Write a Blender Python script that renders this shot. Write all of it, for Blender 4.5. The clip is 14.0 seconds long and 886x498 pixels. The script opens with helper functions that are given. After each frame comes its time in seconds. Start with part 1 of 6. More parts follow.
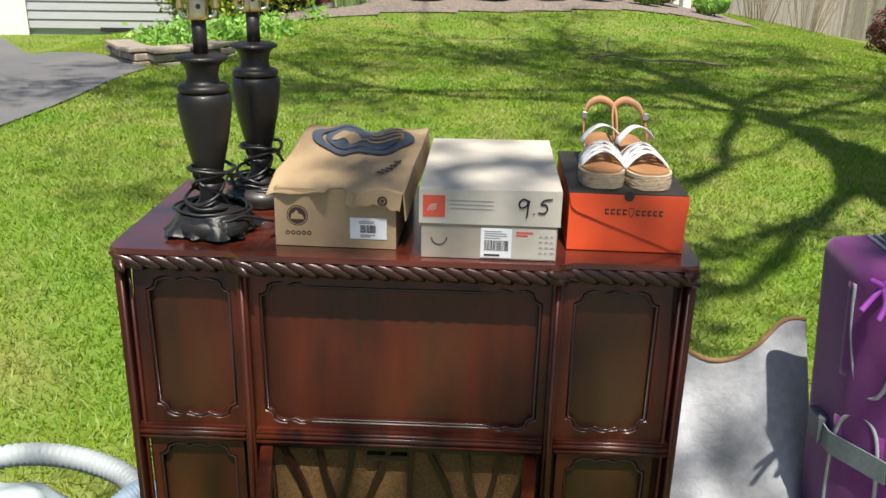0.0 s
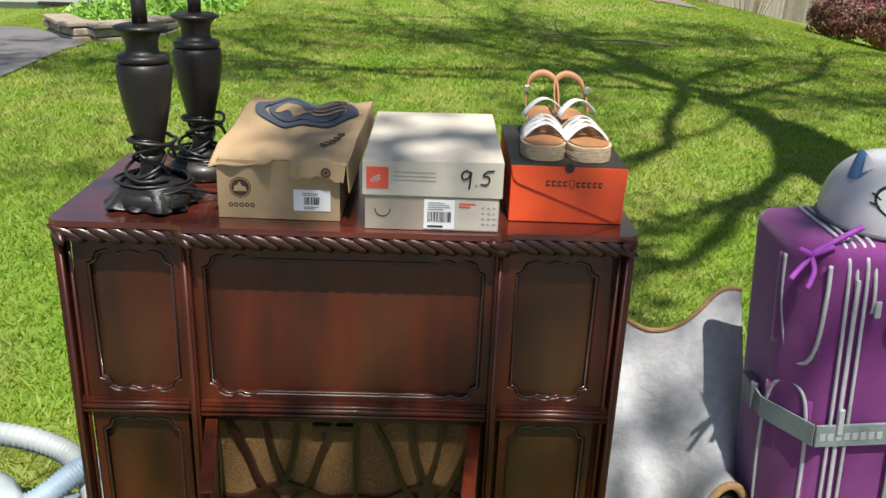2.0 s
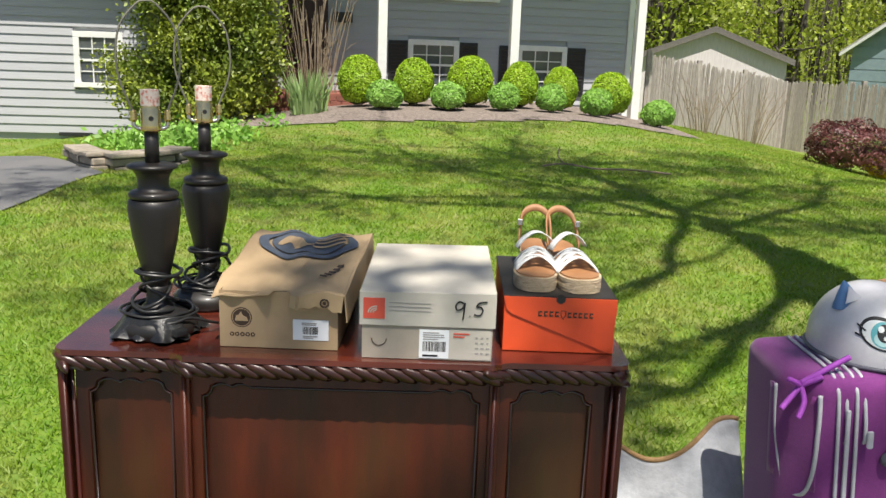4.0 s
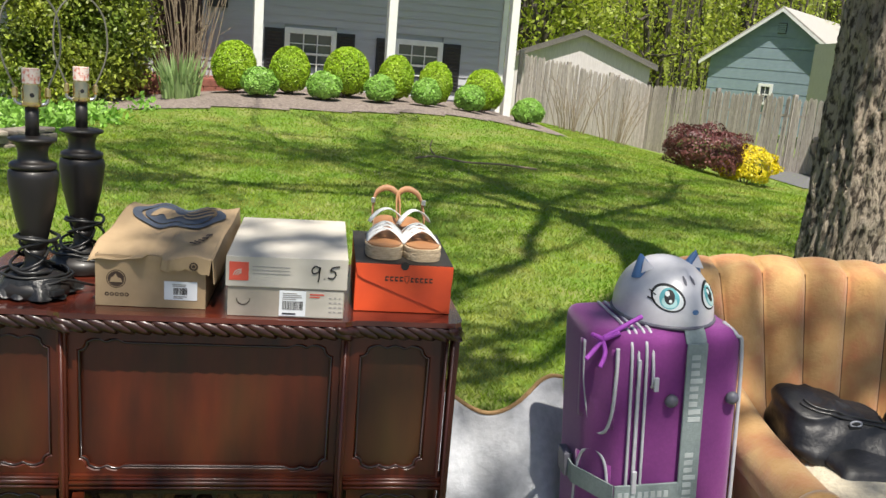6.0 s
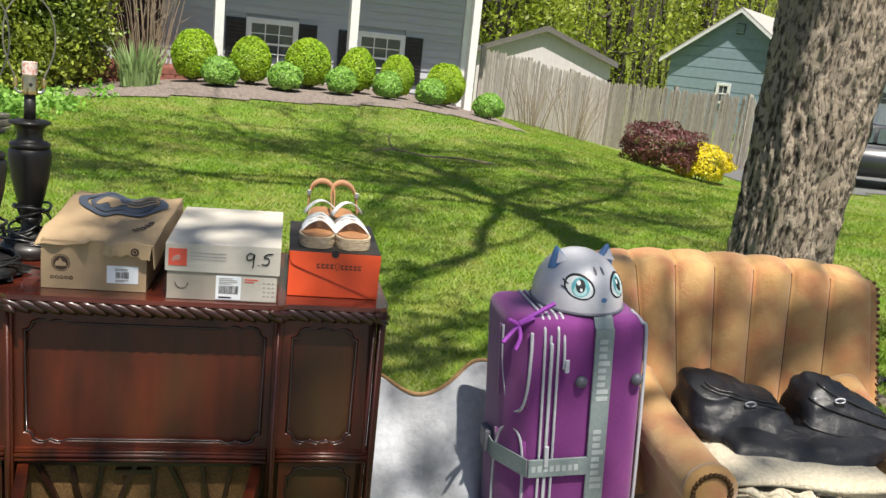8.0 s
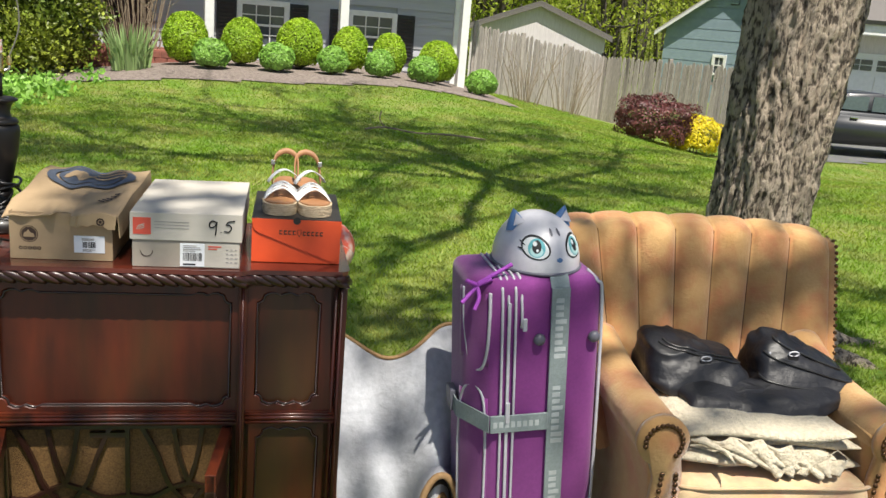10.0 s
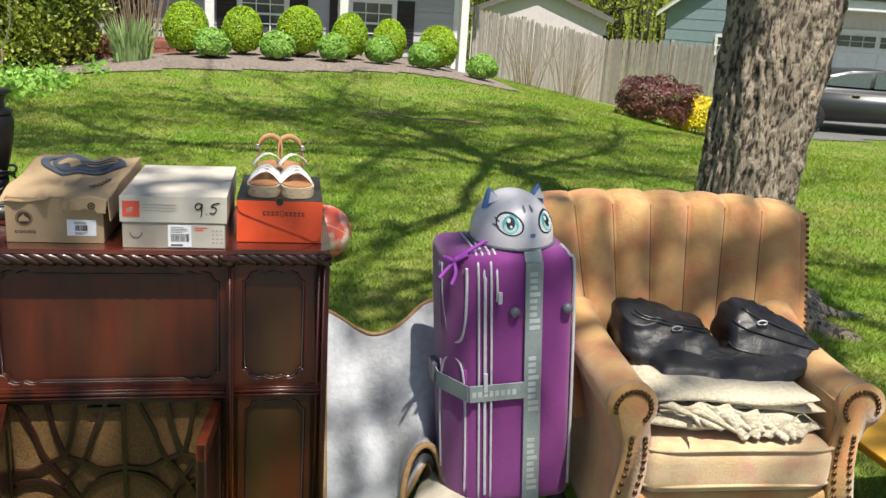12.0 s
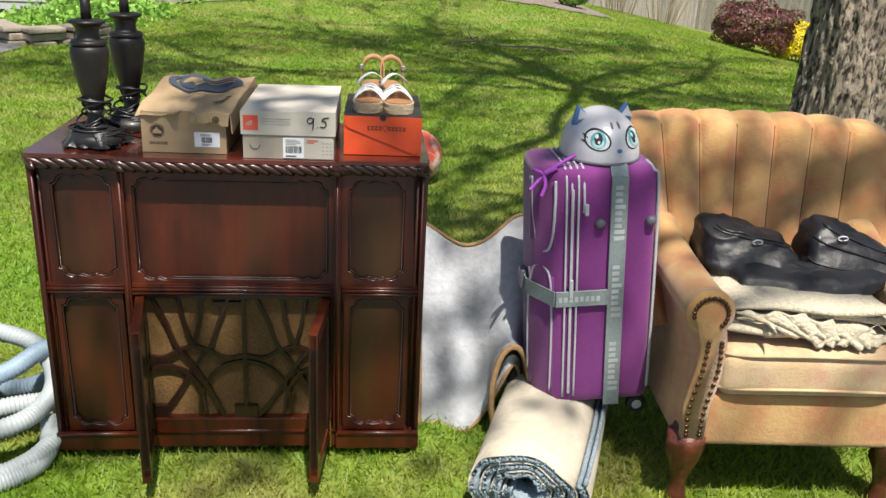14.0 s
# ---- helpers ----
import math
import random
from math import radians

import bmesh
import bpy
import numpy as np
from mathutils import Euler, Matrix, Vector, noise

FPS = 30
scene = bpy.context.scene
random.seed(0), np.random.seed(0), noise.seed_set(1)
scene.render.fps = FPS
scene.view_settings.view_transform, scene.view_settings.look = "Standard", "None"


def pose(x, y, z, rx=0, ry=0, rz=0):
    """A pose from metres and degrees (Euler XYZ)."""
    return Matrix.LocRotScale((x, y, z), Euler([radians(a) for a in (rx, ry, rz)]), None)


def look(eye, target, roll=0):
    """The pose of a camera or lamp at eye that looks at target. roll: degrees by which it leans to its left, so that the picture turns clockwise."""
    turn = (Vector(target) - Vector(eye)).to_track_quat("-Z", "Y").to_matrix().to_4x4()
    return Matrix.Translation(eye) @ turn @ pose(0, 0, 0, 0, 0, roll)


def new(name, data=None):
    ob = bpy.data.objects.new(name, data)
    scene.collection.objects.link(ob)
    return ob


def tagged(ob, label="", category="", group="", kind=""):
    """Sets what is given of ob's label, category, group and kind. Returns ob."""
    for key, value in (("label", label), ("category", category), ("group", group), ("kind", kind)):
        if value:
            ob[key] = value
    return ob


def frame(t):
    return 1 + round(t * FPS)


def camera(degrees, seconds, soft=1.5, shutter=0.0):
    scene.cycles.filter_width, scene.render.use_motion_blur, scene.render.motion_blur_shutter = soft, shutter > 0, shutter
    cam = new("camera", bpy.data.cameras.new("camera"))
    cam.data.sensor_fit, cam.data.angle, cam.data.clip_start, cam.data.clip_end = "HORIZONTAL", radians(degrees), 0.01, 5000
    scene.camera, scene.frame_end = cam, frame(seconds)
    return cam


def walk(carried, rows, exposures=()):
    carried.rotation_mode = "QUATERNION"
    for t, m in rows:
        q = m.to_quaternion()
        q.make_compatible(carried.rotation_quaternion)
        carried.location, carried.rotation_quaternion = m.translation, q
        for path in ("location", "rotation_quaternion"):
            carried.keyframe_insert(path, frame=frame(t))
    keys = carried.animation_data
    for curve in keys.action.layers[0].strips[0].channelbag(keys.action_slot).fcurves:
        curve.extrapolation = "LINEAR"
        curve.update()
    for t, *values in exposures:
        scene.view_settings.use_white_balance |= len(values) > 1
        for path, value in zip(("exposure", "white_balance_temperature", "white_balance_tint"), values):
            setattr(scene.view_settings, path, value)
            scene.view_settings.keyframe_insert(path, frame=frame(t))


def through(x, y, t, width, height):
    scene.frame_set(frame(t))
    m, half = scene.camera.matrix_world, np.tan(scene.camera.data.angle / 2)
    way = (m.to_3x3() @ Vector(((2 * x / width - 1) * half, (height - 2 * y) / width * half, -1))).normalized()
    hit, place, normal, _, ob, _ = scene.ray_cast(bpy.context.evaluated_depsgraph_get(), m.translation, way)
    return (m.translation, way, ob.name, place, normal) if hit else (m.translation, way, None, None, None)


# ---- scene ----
cam = camera(54.0, 14.0)
PATH = [
    (0, (0.096, -1.318, 1.296), (0.035, 0.561, 0.616), 1.2),
    (0.5, (0.101, -1.303, 1.286), (0.082, 0.579, 0.611), 1.4),
    (1, (0.108, -1.308, 1.289), (0.125, 0.568, 0.595), 1.7),
    (1.5, (0.107, -1.321, 1.285), (0.152, 0.551, 0.583), 2.0),
    (2, (0.107, -1.336, 1.288), (0.162, 0.529, 0.568), 2.2),
    (2.5, (0.115, -1.353, 1.29), (0.137, 0.526, 0.605), 1.7),
    (2.7, (0.119, -1.356, 1.292), (0.121, 0.547, 0.674), 1.5),
    (5, (0.139, -1.447, 1.322), (0.298, 0.501, 0.894), 4.5),
    (5.5, (0.158, -1.538, 1.323), (0.458, 0.39, 0.883), 4.8),
    (6, (0.157, -1.597, 1.325), (0.469, 0.327, 0.876), 4.8),
    (6.5, (0.161, -1.631, 1.332), (0.484, 0.29, 0.88), 5.5),
    (7, (0.174, -1.669, 1.343), (0.512, 0.25, 0.89), 5.9),
    (7.5, (0.189, -1.702, 1.35), (0.582, 0.206, 0.898), 6.1),
    (8, (0.209, -1.735, 1.356), (0.605, 0.171, 0.899), 6.1),
    (8.5, (0.232, -1.757, 1.358), (0.631, 0.147, 0.894), 6.0),
    (9, (0.251, -1.778, 1.346), (0.651, 0.123, 0.871), 5.7),
    (11.5, (0.332, -1.874, 1.345), (0.716, 0.015, 0.811), 3.9),
    (12, (0.339, -1.909, 1.353), (0.72, -0.02, 0.817), 3.8),
    (12.5, (0.345, -1.954, 1.354), (0.712, -0.063, 0.814), 3.9),
    (13, (0.344, -1.982, 1.353), (0.585, -0.084, 0.773), 2.9),
    (13.5, (0.313, -2.022, 1.347), (0.5, -0.153, 0.659), 2.5),
    (14, (0.3, -2.065, 1.35), (0.489, -0.2, 0.655), 2.9),
]
walk(cam, [(t, look(eye, target, roll)) for t, eye, target, roll in PATH])

# ---- daylight ----
SUN_AZ, SUN_EL = radians(172), radians(64)      # compass angle of the sun, from +y clockwise
to_sun = Vector((math.sin(SUN_AZ) * math.cos(SUN_EL), math.cos(SUN_AZ) * math.cos(SUN_EL), math.sin(SUN_EL)))
world = bpy.data.worlds.new("sky")
scene.world = world
world.use_nodes = True
wn = world.node_tree.nodes
sky = wn.new("ShaderNodeTexSky")
sky.sky_type, sky.sun_disc, sky.sun_elevation, sky.sun_rotation = "NISHITA", False, SUN_EL, SUN_AZ
world.node_tree.links.new(sky.outputs[0], wn["Background"].inputs[0])
wn["Background"].inputs[1].default_value = 0.065
sun_data = bpy.data.lights.new("sun", "SUN")
sun_data.energy, sun_data.angle, sun_data.color = 5.0, radians(0.6), (1.0, 0.94, 0.84)
sun = new("sun", sun_data)
sun.matrix_world = look(to_sun * 40, (0, 0, 0))
scene.view_settings.exposure = 0.66


# ---- materials ----
def mat(name, col, rough=0.6, col2=None, scale=20.0, detail=6.0, bump=0.0, bump_scale=None, metal=0.0, stretch=(1, 1, 1),
        col3=None, scale3=3.0, amount3=0.5, island=0.0, piece=0.0, sheen=0.0, coat=0.0, ramp=(0.35, 0.65), rough2=None, bump_far=0.01):
    """Two scales of noise in colour, fine relief, and chance variation from piece to piece."""
    m = bpy.data.materials.new(name)
    m.use_nodes = True
    n, l = m.node_tree.nodes, m.node_tree.links
    b = n["Principled BSDF"]
    b.inputs["Roughness"].default_value, b.inputs["Metallic"].default_value = rough, metal
    b.inputs["Coat Weight"].default_value = coat
    b.inputs["Coat Roughness"].default_value = 0.12
    b.inputs["Sheen Weight"].default_value = sheen
    tc, mp = n.new("ShaderNodeTexCoord"), n.new("ShaderNodeMapping")
    mp.inputs["Scale"].default_value = stretch
    l.new(tc.outputs["Object"], mp.inputs[0])

    def noisy(sc, det=detail):
        t = n.new("ShaderNodeTexNoise")
        t.inputs["Scale"].default_value, t.inputs["Detail"].default_value, t.inputs["Roughness"].default_value = sc, det, 0.6
        l.new(mp.outputs[0], t.inputs[0])
        return t
    fine = noisy(scale)
    mr = n.new("ShaderNodeMapRange")
    mr.inputs[1].default_value, mr.inputs[2].default_value = ramp
    l.new(fine.outputs[0], mr.inputs[0])
    mix = n.new("ShaderNodeMix")
    mix.data_type = "RGBA"
    mix.inputs[6].default_value = (*col, 1)
    mix.inputs[7].default_value = (*(col2 or [c * 0.75 for c in col]), 1)
    l.new(mr.outputs[0], mix.inputs[0])
    out = mix.outputs[2]
    if col3:
        big, mr3, mix3 = noisy(scale3, 3.0), n.new("ShaderNodeMapRange"), n.new("ShaderNodeMix")
        mr3.inputs[1].default_value, mr3.inputs[2].default_value, mr3.inputs[4].default_value = 0.45, 0.7, amount3
        mix3.data_type = "RGBA"
        l.new(big.outputs[0], mr3.inputs[0])
        l.new(mr3.outputs[0], mix3.inputs[0])
        l.new(out, mix3.inputs[6])
        mix3.inputs[7].default_value = (*col3, 1)
        out = mix3.outputs[2]
    if island or piece:
        hsv, rnd = n.new("ShaderNodeHueSaturation"), n.new("ShaderNodeMapRange")
        amt = island or piece
        src = n.new("ShaderNodeNewGeometry").outputs["Random Per Island"] if island else n.new("ShaderNodeObjectInfo").outputs["Random"]
        l.new(src, rnd.inputs[0])
        rnd.inputs[3].default_value, rnd.inputs[4].default_value = 1 - amt, 1 + amt
        l.new(rnd.outputs[0], hsv.inputs["Value"])
        l.new(out, hsv.inputs["Color"])
        out = hsv.outputs[0]
    l.new(out, b.inputs["Base Color"])
    if rough2 is not None:
        rr = n.new("ShaderNodeMapRange")
        rr.inputs[3].default_value, rr.inputs[4].default_value = rough, rough2
        l.new(fine.outputs[0], rr.inputs[0])
        l.new(rr.outputs[0], b.inputs["Roughness"])
    if bump:
        bt, bp = noisy(bump_scale or scale * 2), n.new("ShaderNodeBump")
        bp.inputs["Strength"].default_value, bp.inputs["Distance"].default_value = bump, bump_far
        l.new(bt.outputs[0], bp.inputs["Height"])
        l.new(bp.outputs[0], b.inputs["Normal"])
    return m


def leafy(name, col, col2, island=0.35, through=0.35, col3=None, scale3=1.7, amount3=0.5):
    """Leaf: some light passes through."""
    m = mat(name, col, 0.5, col2, 1.2, island=island, col3=col3, scale3=scale3, amount3=amount3)
    n, l = m.node_tree.nodes, m.node_tree.links
    b, o = n["Principled BSDF"], n["Material Output"]
    tr, mx = n.new("ShaderNodeBsdfTranslucent"), n.new("ShaderNodeMixShader")
    l.new(b.inputs["Base Color"].links[0].from_socket, tr.inputs[0])
    mx.inputs[0].default_value = through
    l.new(b.outputs[0], mx.inputs[1])
    l.new(tr.outputs[0], mx.inputs[2])
    l.new(mx.outputs[0], o.inputs[0])
    return m


def glassy(name, col, rough=0.03):
    m = bpy.data.materials.new(name)
    m.use_nodes = True
    b = m.node_tree.nodes["Principled BSDF"]
    b.inputs["Base Color"].default_value = (*col, 1)
    b.inputs["Roughness"].default_value = rough
    b.inputs["Transmission Weight"].default_value = 1.0
    return m


M = {}
M["soil_lawn"] = mat("lawn", (0.085, 0.18, 0.011), 0.9, (0.16, 0.235, 0.024), 24, bump=0.5, bump_scale=70, col3=(0.27, 0.23, 0.09), scale3=1.5, amount3=0.7)
M["blade"] = leafy("grass_blade", (0.15, 0.30, 0.012), (0.30, 0.39, 0.034), 0.25, 0.45, (0.44, 0.36, 0.13), 1.7, 0.6)
M["mulch"] = mat("mulch", (0.10, 0.075, 0.06), 0.95, (0.30, 0.25, 0.22), 22, bump=1.0, bump_scale=45)
M["asphalt"] = mat("asphalt", (0.105, 0.105, 0.108), 0.9, (0.15, 0.15, 0.155), 60, bump=0.4, col3=(0.18, 0.17, 0.165), scale3=1.0)
M["concrete"] = mat("concrete", (0.42, 0.4, 0.37), 0.9, (0.33, 0.31, 0.29), 14, bump=0.3, piece=0.1)
M["siding"] = mat("siding", (0.42, 0.425, 0.45), 0.65, (0.38, 0.385, 0.405), 6, stretch=(0.3, 1, 6), bump=0.15, piece=0.05)
M["white"] = mat("white_paint", (0.78, 0.78, 0.76), 0.5, (0.7, 0.7, 0.68), 8, bump=0.05)
M["shutter"] = mat("shutter_paint", (0.012, 0.012, 0.014), 0.5, (0.02, 0.02, 0.022), 10)
M["pane"] = mat("window_glass", (0.05, 0.06, 0.07), 0.06, (0.09, 0.1, 0.11), 2, coat=0.5)
M["roof"] = mat("shingle", (0.12, 0.11, 0.105), 0.9, (0.18, 0.165, 0.15), 25, bump=0.5)
M["brick"] = mat("brick", (0.28, 0.1, 0.07), 0.85, (0.2, 0.075, 0.055), 25, bump=0.4, piece=0.2)
M["stone"] = mat("stone", (0.34, 0.29, 0.23), 0.9, (0.22, 0.19, 0.15), 12, bump=0.7, bump_scale=30, piece=0.2)
M["picket"] = mat("grey_cedar", (0.43, 0.385, 0.35), 0.9, (0.25, 0.22, 0.195), 14, stretch=(6, 6, 0.5), bump=0.5, bump_scale=30, piece=0.22)
M["shed"] = mat("shed_board", (0.66, 0.61, 0.63), 0.85, (0.56, 0.51, 0.53), 6, stretch=(4, 4, 0.5), bump=0.3)
M["blue"] = mat("blue_siding", (0.25, 0.33, 0.38), 0.7, (0.22, 0.295, 0.34), 5, bump=0.15, piece=0.05)
M["bark"] = mat("bark", (0.06, 0.045, 0.032), 0.95, (0.46, 0.38, 0.29), 46, detail=9, stretch=(1, 1, 0.42), bump=1.0, bump_scale=46, bump_far=0.05, ramp=(0.41, 0.53), col3=(0.33, 0.29, 0.24), scale3=3.0, amount3=0.35)
M["bark_far"] = mat("dark_bark", (0.10, 0.085, 0.07), 0.95, (0.05, 0.042, 0.035), 8, stretch=(1, 1, 0.25), bump=0.6)
M["twig"] = mat("twig", (0.30, 0.24, 0.17), 0.9, (0.2, 0.15, 0.1), 20)
M["leaf_spring"] = leafy("spring_leaf", (0.38, 0.43, 0.05), (0.26, 0.34, 0.035), 0.4, 0.5)
M["leaf_box"] = leafy("boxwood_leaf", (0.25, 0.42, 0.014), (0.38, 0.54, 0.026), 0.3, 0.25)
M["leaf_low"] = leafy("azalea_leaf", (0.20, 0.40, 0.055), (0.29, 0.50, 0.09), 0.3, 0.25)
M["leaf_yew"] = leafy("evergreen_leaf", (0.09, 0.15, 0.018), (0.27, 0.31, 0.03), 0.6, 0.25)
M["leaf_red"] = leafy("barberry_leaf", (0.085, 0.024, 0.026), (0.16, 0.05, 0.045), 0.45, 0.15)
M["leaf_yellow"] = leafy("golden_leaf", (0.78, 0.62, 0.012), (0.66, 0.55, 0.02), 0.3, 0.3)
M["leaf_iris"] = leafy("iris_leaf", (0.24, 0.36, 0.13), (0.32, 0.44, 0.18), 0.3, 0.3)
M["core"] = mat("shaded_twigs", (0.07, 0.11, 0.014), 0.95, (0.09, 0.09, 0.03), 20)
M["mahogany"] = mat("mahogany", (0.062, 0.0095, 0.0032), 0.36, (0.018, 0.004, 0.002), 4, stretch=(7, 7, 0.6), coat=0.1, bump=0.03, bump_scale=40, col3=(0.15, 0.027, 0.0065), scale3=1.6, amount3=0.6, rough2=0.44)
M["walnut_panel"] = mat("figured_panel", (0.095, 0.016, 0.0045), 0.38, (0.022, 0.006, 0.0026), 3.2, stretch=(4, 4, 0.8), detail=9, coat=0.08, bump=0.02, bump_scale=60, col3=(0.045, 0.026, 0.007), scale3=1.3, amount3=0.75, rough2=0.48, ramp=(0.3, 0.7))
M["mahogany_top"] = mat("polished_mahogany", (0.12, 0.022, 0.011), 0.2, (0.055, 0.011, 0.007), 5, stretch=(0.7, 9, 9), coat=0.8, bump=0.03, bump_scale=40, col3=(0.05, 0.015, 0.01), scale3=3, amount3=0.5, rough2=0.3)
M["mahogany_dark"] = mat("dark_mahogany", (0.034, 0.011, 0.008), 0.3, (0.016, 0.006, 0.005), 8, coat=0.5, bump=0.08, rough2=0.4)
M["cane"] = mat("cane_cloth", (0.25, 0.138, 0.045), 0.9, (0.12, 0.062, 0.02), 260, bump=0.5, bump_scale=380)
M["dark_cloth"] = mat("dark_hollow", (0.02, 0.012, 0.008), 0.9)
M["card_tan"] = mat("tan_cardboard", (0.40, 0.285, 0.165), 0.85, (0.36, 0.255, 0.145), 30, bump=0.08, col3=(0.33, 0.23, 0.13), scale3=6, amount3=0.4)
M["card_beige"] = mat("beige_cardboard", (0.52, 0.485, 0.425), 0.8, (0.47, 0.435, 0.375), 20, bump=0.05, col3=(0.5, 0.45, 0.38), scale3=5, amount3=0.35)
M["card_grey"] = mat("grey_cardboard", (0.38, 0.33, 0.27), 0.85, (0.34, 0.295, 0.24), 25, bump=0.06)
M["card_orange"] = mat("orange_cardboard", (0.72, 0.085, 0.02), 0.5, (0.64, 0.07, 0.018), 12, bump=0.04, col3=(0.55, 0.06, 0.02), scale3=6, amount3=0.3)
M["card_black"] = mat("black_cardboard", (0.02, 0.017, 0.015), 0.55, (0.035, 0.03, 0.026), 20, bump=0.05)
M["ink_brown"] = mat("brown_ink", (0.06, 0.035, 0.022), 0.8)
M["ink_blue"] = mat("slate_ink", (0.055, 0.07, 0.1), 0.75, (0.075, 0.09, 0.12), 40)
M["ink_black"] = mat("black_ink", (0.012, 0.012, 0.013), 0.6)
M["ink_grey"] = mat("grey_ink", (0.34, 0.32, 0.30), 0.8)
M["ink_red"] = mat("red_ink", (0.72, 0.1, 0.06), 0.6)
M["paper"] = mat("white_label", (0.78, 0.8, 0.82), 0.6, (0.74, 0.76, 0.78), 30)
M["lamp"] = mat("bronze_lamp", (0.010, 0.0085, 0.008), 0.38, (0.017, 0.013, 0.011), 14, bump=0.06, coat=0.15, rough2=0.55)
M["brass"] = mat("brass", (0.72, 0.55, 0.30), 0.22, (0.6, 0.45, 0.22), 30, metal=1.0)
M["chrome"] = mat("bright_metal", (0.7, 0.7, 0.7), 0.25, (0.55, 0.55, 0.55), 30, metal=1.0)
M["cord"] = mat("black_cord", (0.012, 0.012, 0.012), 0.35, (0.02, 0.02, 0.02), 40)
M["leather_white"] = mat("white_leather", (0.80, 0.80, 0.78), 0.5, (0.74, 0.73, 0.7), 40, bump=0.08)
M["insole"] = mat("tan_leather", (0.38, 0.19, 0.085), 0.55, (0.3, 0.14, 0.06), 25, bump=0.1)
M["espadrille"] = mat("jute_sole", (0.55, 0.44, 0.30), 0.95, (0.38, 0.29, 0.18), 60, stretch=(1, 1, 5), bump=0.6, bump_scale=90)
M["purple"] = mat("purple_fabric", (0.19, 0.022, 0.185), 0.8, (0.16, 0.018, 0.16), 160, bump=0.12, bump_scale=300, sheen=0.3, col3=(0.22, 0.03, 0.21), scale3=6, amount3=0.5)
M["purple_dark"] = mat("dark_purple_fabric", (0.085, 0.012, 0.09), 0.85, (0.07, 0.01, 0.075), 120, bump=0.1)
M["violet"] = mat("violet_ribbon", (0.33, 0.06, 0.42), 0.7, (0.27, 0.045, 0.35), 50)
M["piping"] = mat("silver_piping", (0.5, 0.5, 0.54), 0.55, (0.42, 0.42, 0.45), 60)
M["strap"] = mat("grey_webbing", (0.25, 0.30, 0.30), 0.85, (0.21, 0.25, 0.25), 160, bump=0.3)
M["strap_ink"] = mat("pale_print", (0.48, 0.52, 0.52), 0.8)
M["stud"] = mat("grey_plastic", (0.12, 0.12, 0.15), 0.45)
M["rubber"] = mat("rubber", (0.015, 0.015, 0.016), 0.7)
M["helmet"] = mat("silver_helmet", (0.58, 0.57, 0.60), 0.35, (0.54, 0.53, 0.56), 90, coat=0.3, bump=0.02)
M["ear_blue"] = mat("blue_plastic", (0.10, 0.22, 0.45), 0.45)
M["eye_white"] = mat("eye_white", (0.75, 0.78, 0.78), 0.4)
M["eye_teal"] = mat("eye_teal", (0.12, 0.42, 0.46), 0.35)
M["eye_pale"] = mat("eye_pale", (0.45, 0.68, 0.68), 0.35)
M["rug_back"] = mat("felt_rug_backing", (0.46, 0.475, 0.51), 0.95, (0.38, 0.395, 0.43), 50, bump=0.35, bump_scale=45, col3=(0.40, 0.40, 0.42), scale3=5, amount3=0.5)
M["rug_hem"] = mat("tan_hem", (0.40, 0.25, 0.12), 0.9, (0.3, 0.18, 0.08), 90, bump=0.4)
M["rug_face"] = mat("brown_pile", (0.05, 0.035, 0.02), 0.95, (0.1, 0.065, 0.035), 60, bump=0.6)
M["carpet_cream"] = mat("cream_carpet_backing", (0.56, 0.51, 0.41), 0.95, (0.48, 0.43, 0.34), 40, bump=0.3, col3=(0.42, 0.38, 0.3), scale3=6, amount3=0.4)
M["carpet_blue"] = mat("blue_pile", (0.20, 0.27, 0.33), 0.95, (0.33, 0.39, 0.43), 90, bump=0.9, bump_scale=120)
M["hose"] = mat("hose_plastic", (0.38, 0.42, 0.43), 0.5, (0.33, 0.37, 0.38), 12, bump=0.05)
M["hose_blue"] = mat("blue_hose_plastic", (0.27, 0.36, 0.45), 0.5, (0.22, 0.31, 0.4), 12)
M["bag_clear"] = mat("milky_plastic", (0.5, 0.58, 0.6), 0.35, (0.42, 0.5, 0.52), 9, bump=0.1)
M["velvet"] = mat("gold_upholstery", (0.54, 0.33, 0.135), 0.9, (0.42, 0.23, 0.08), 9, bump=0.3, bump_scale=120, sheen=0.3, col3=(0.45, 0.13, 0.06), scale3=11, amount3=0.6)
M["cushion"] = mat("pale_upholstery", (0.60, 0.45, 0.27), 0.9, (0.52, 0.36, 0.19), 10, bump=0.25, bump_scale=120, sheen=0.3, col3=(0.52, 0.22, 0.15), scale3=14, amount3=0.6)
M["nail"] = mat("bronze_nailhead", (0.16, 0.09, 0.05), 0.35, metal=1.0)
M["carved"] = mat("carved_wood", (0.14, 0.035, 0.018), 0.35, (0.06, 0.018, 0.01), 20, coat=0.4, bump=0.5, bump_scale=50)
M["nylon"] = mat("black_nylon", (0.007, 0.007, 0.009), 0.46, (0.012, 0.012, 0.015), 60, bump=0.3, bump_scale=20, bump_far=0.015)
M["knit"] = mat("cream_knit", (0.70, 0.62, 0.46), 0.95, (0.5, 0.43, 0.3), 110, bump=1.0, bump_scale=130, sheen=0.3)
M["ball"] = mat("red_ball", (0.72, 0.12, 0.07), 0.35, (0.78, 0.6, 0.54), 8, ramp=(0.5, 0.62))
M["harp"] = mat("dull_harp_metal", (0.22, 0.21, 0.17), 0.5, metal=0.4)
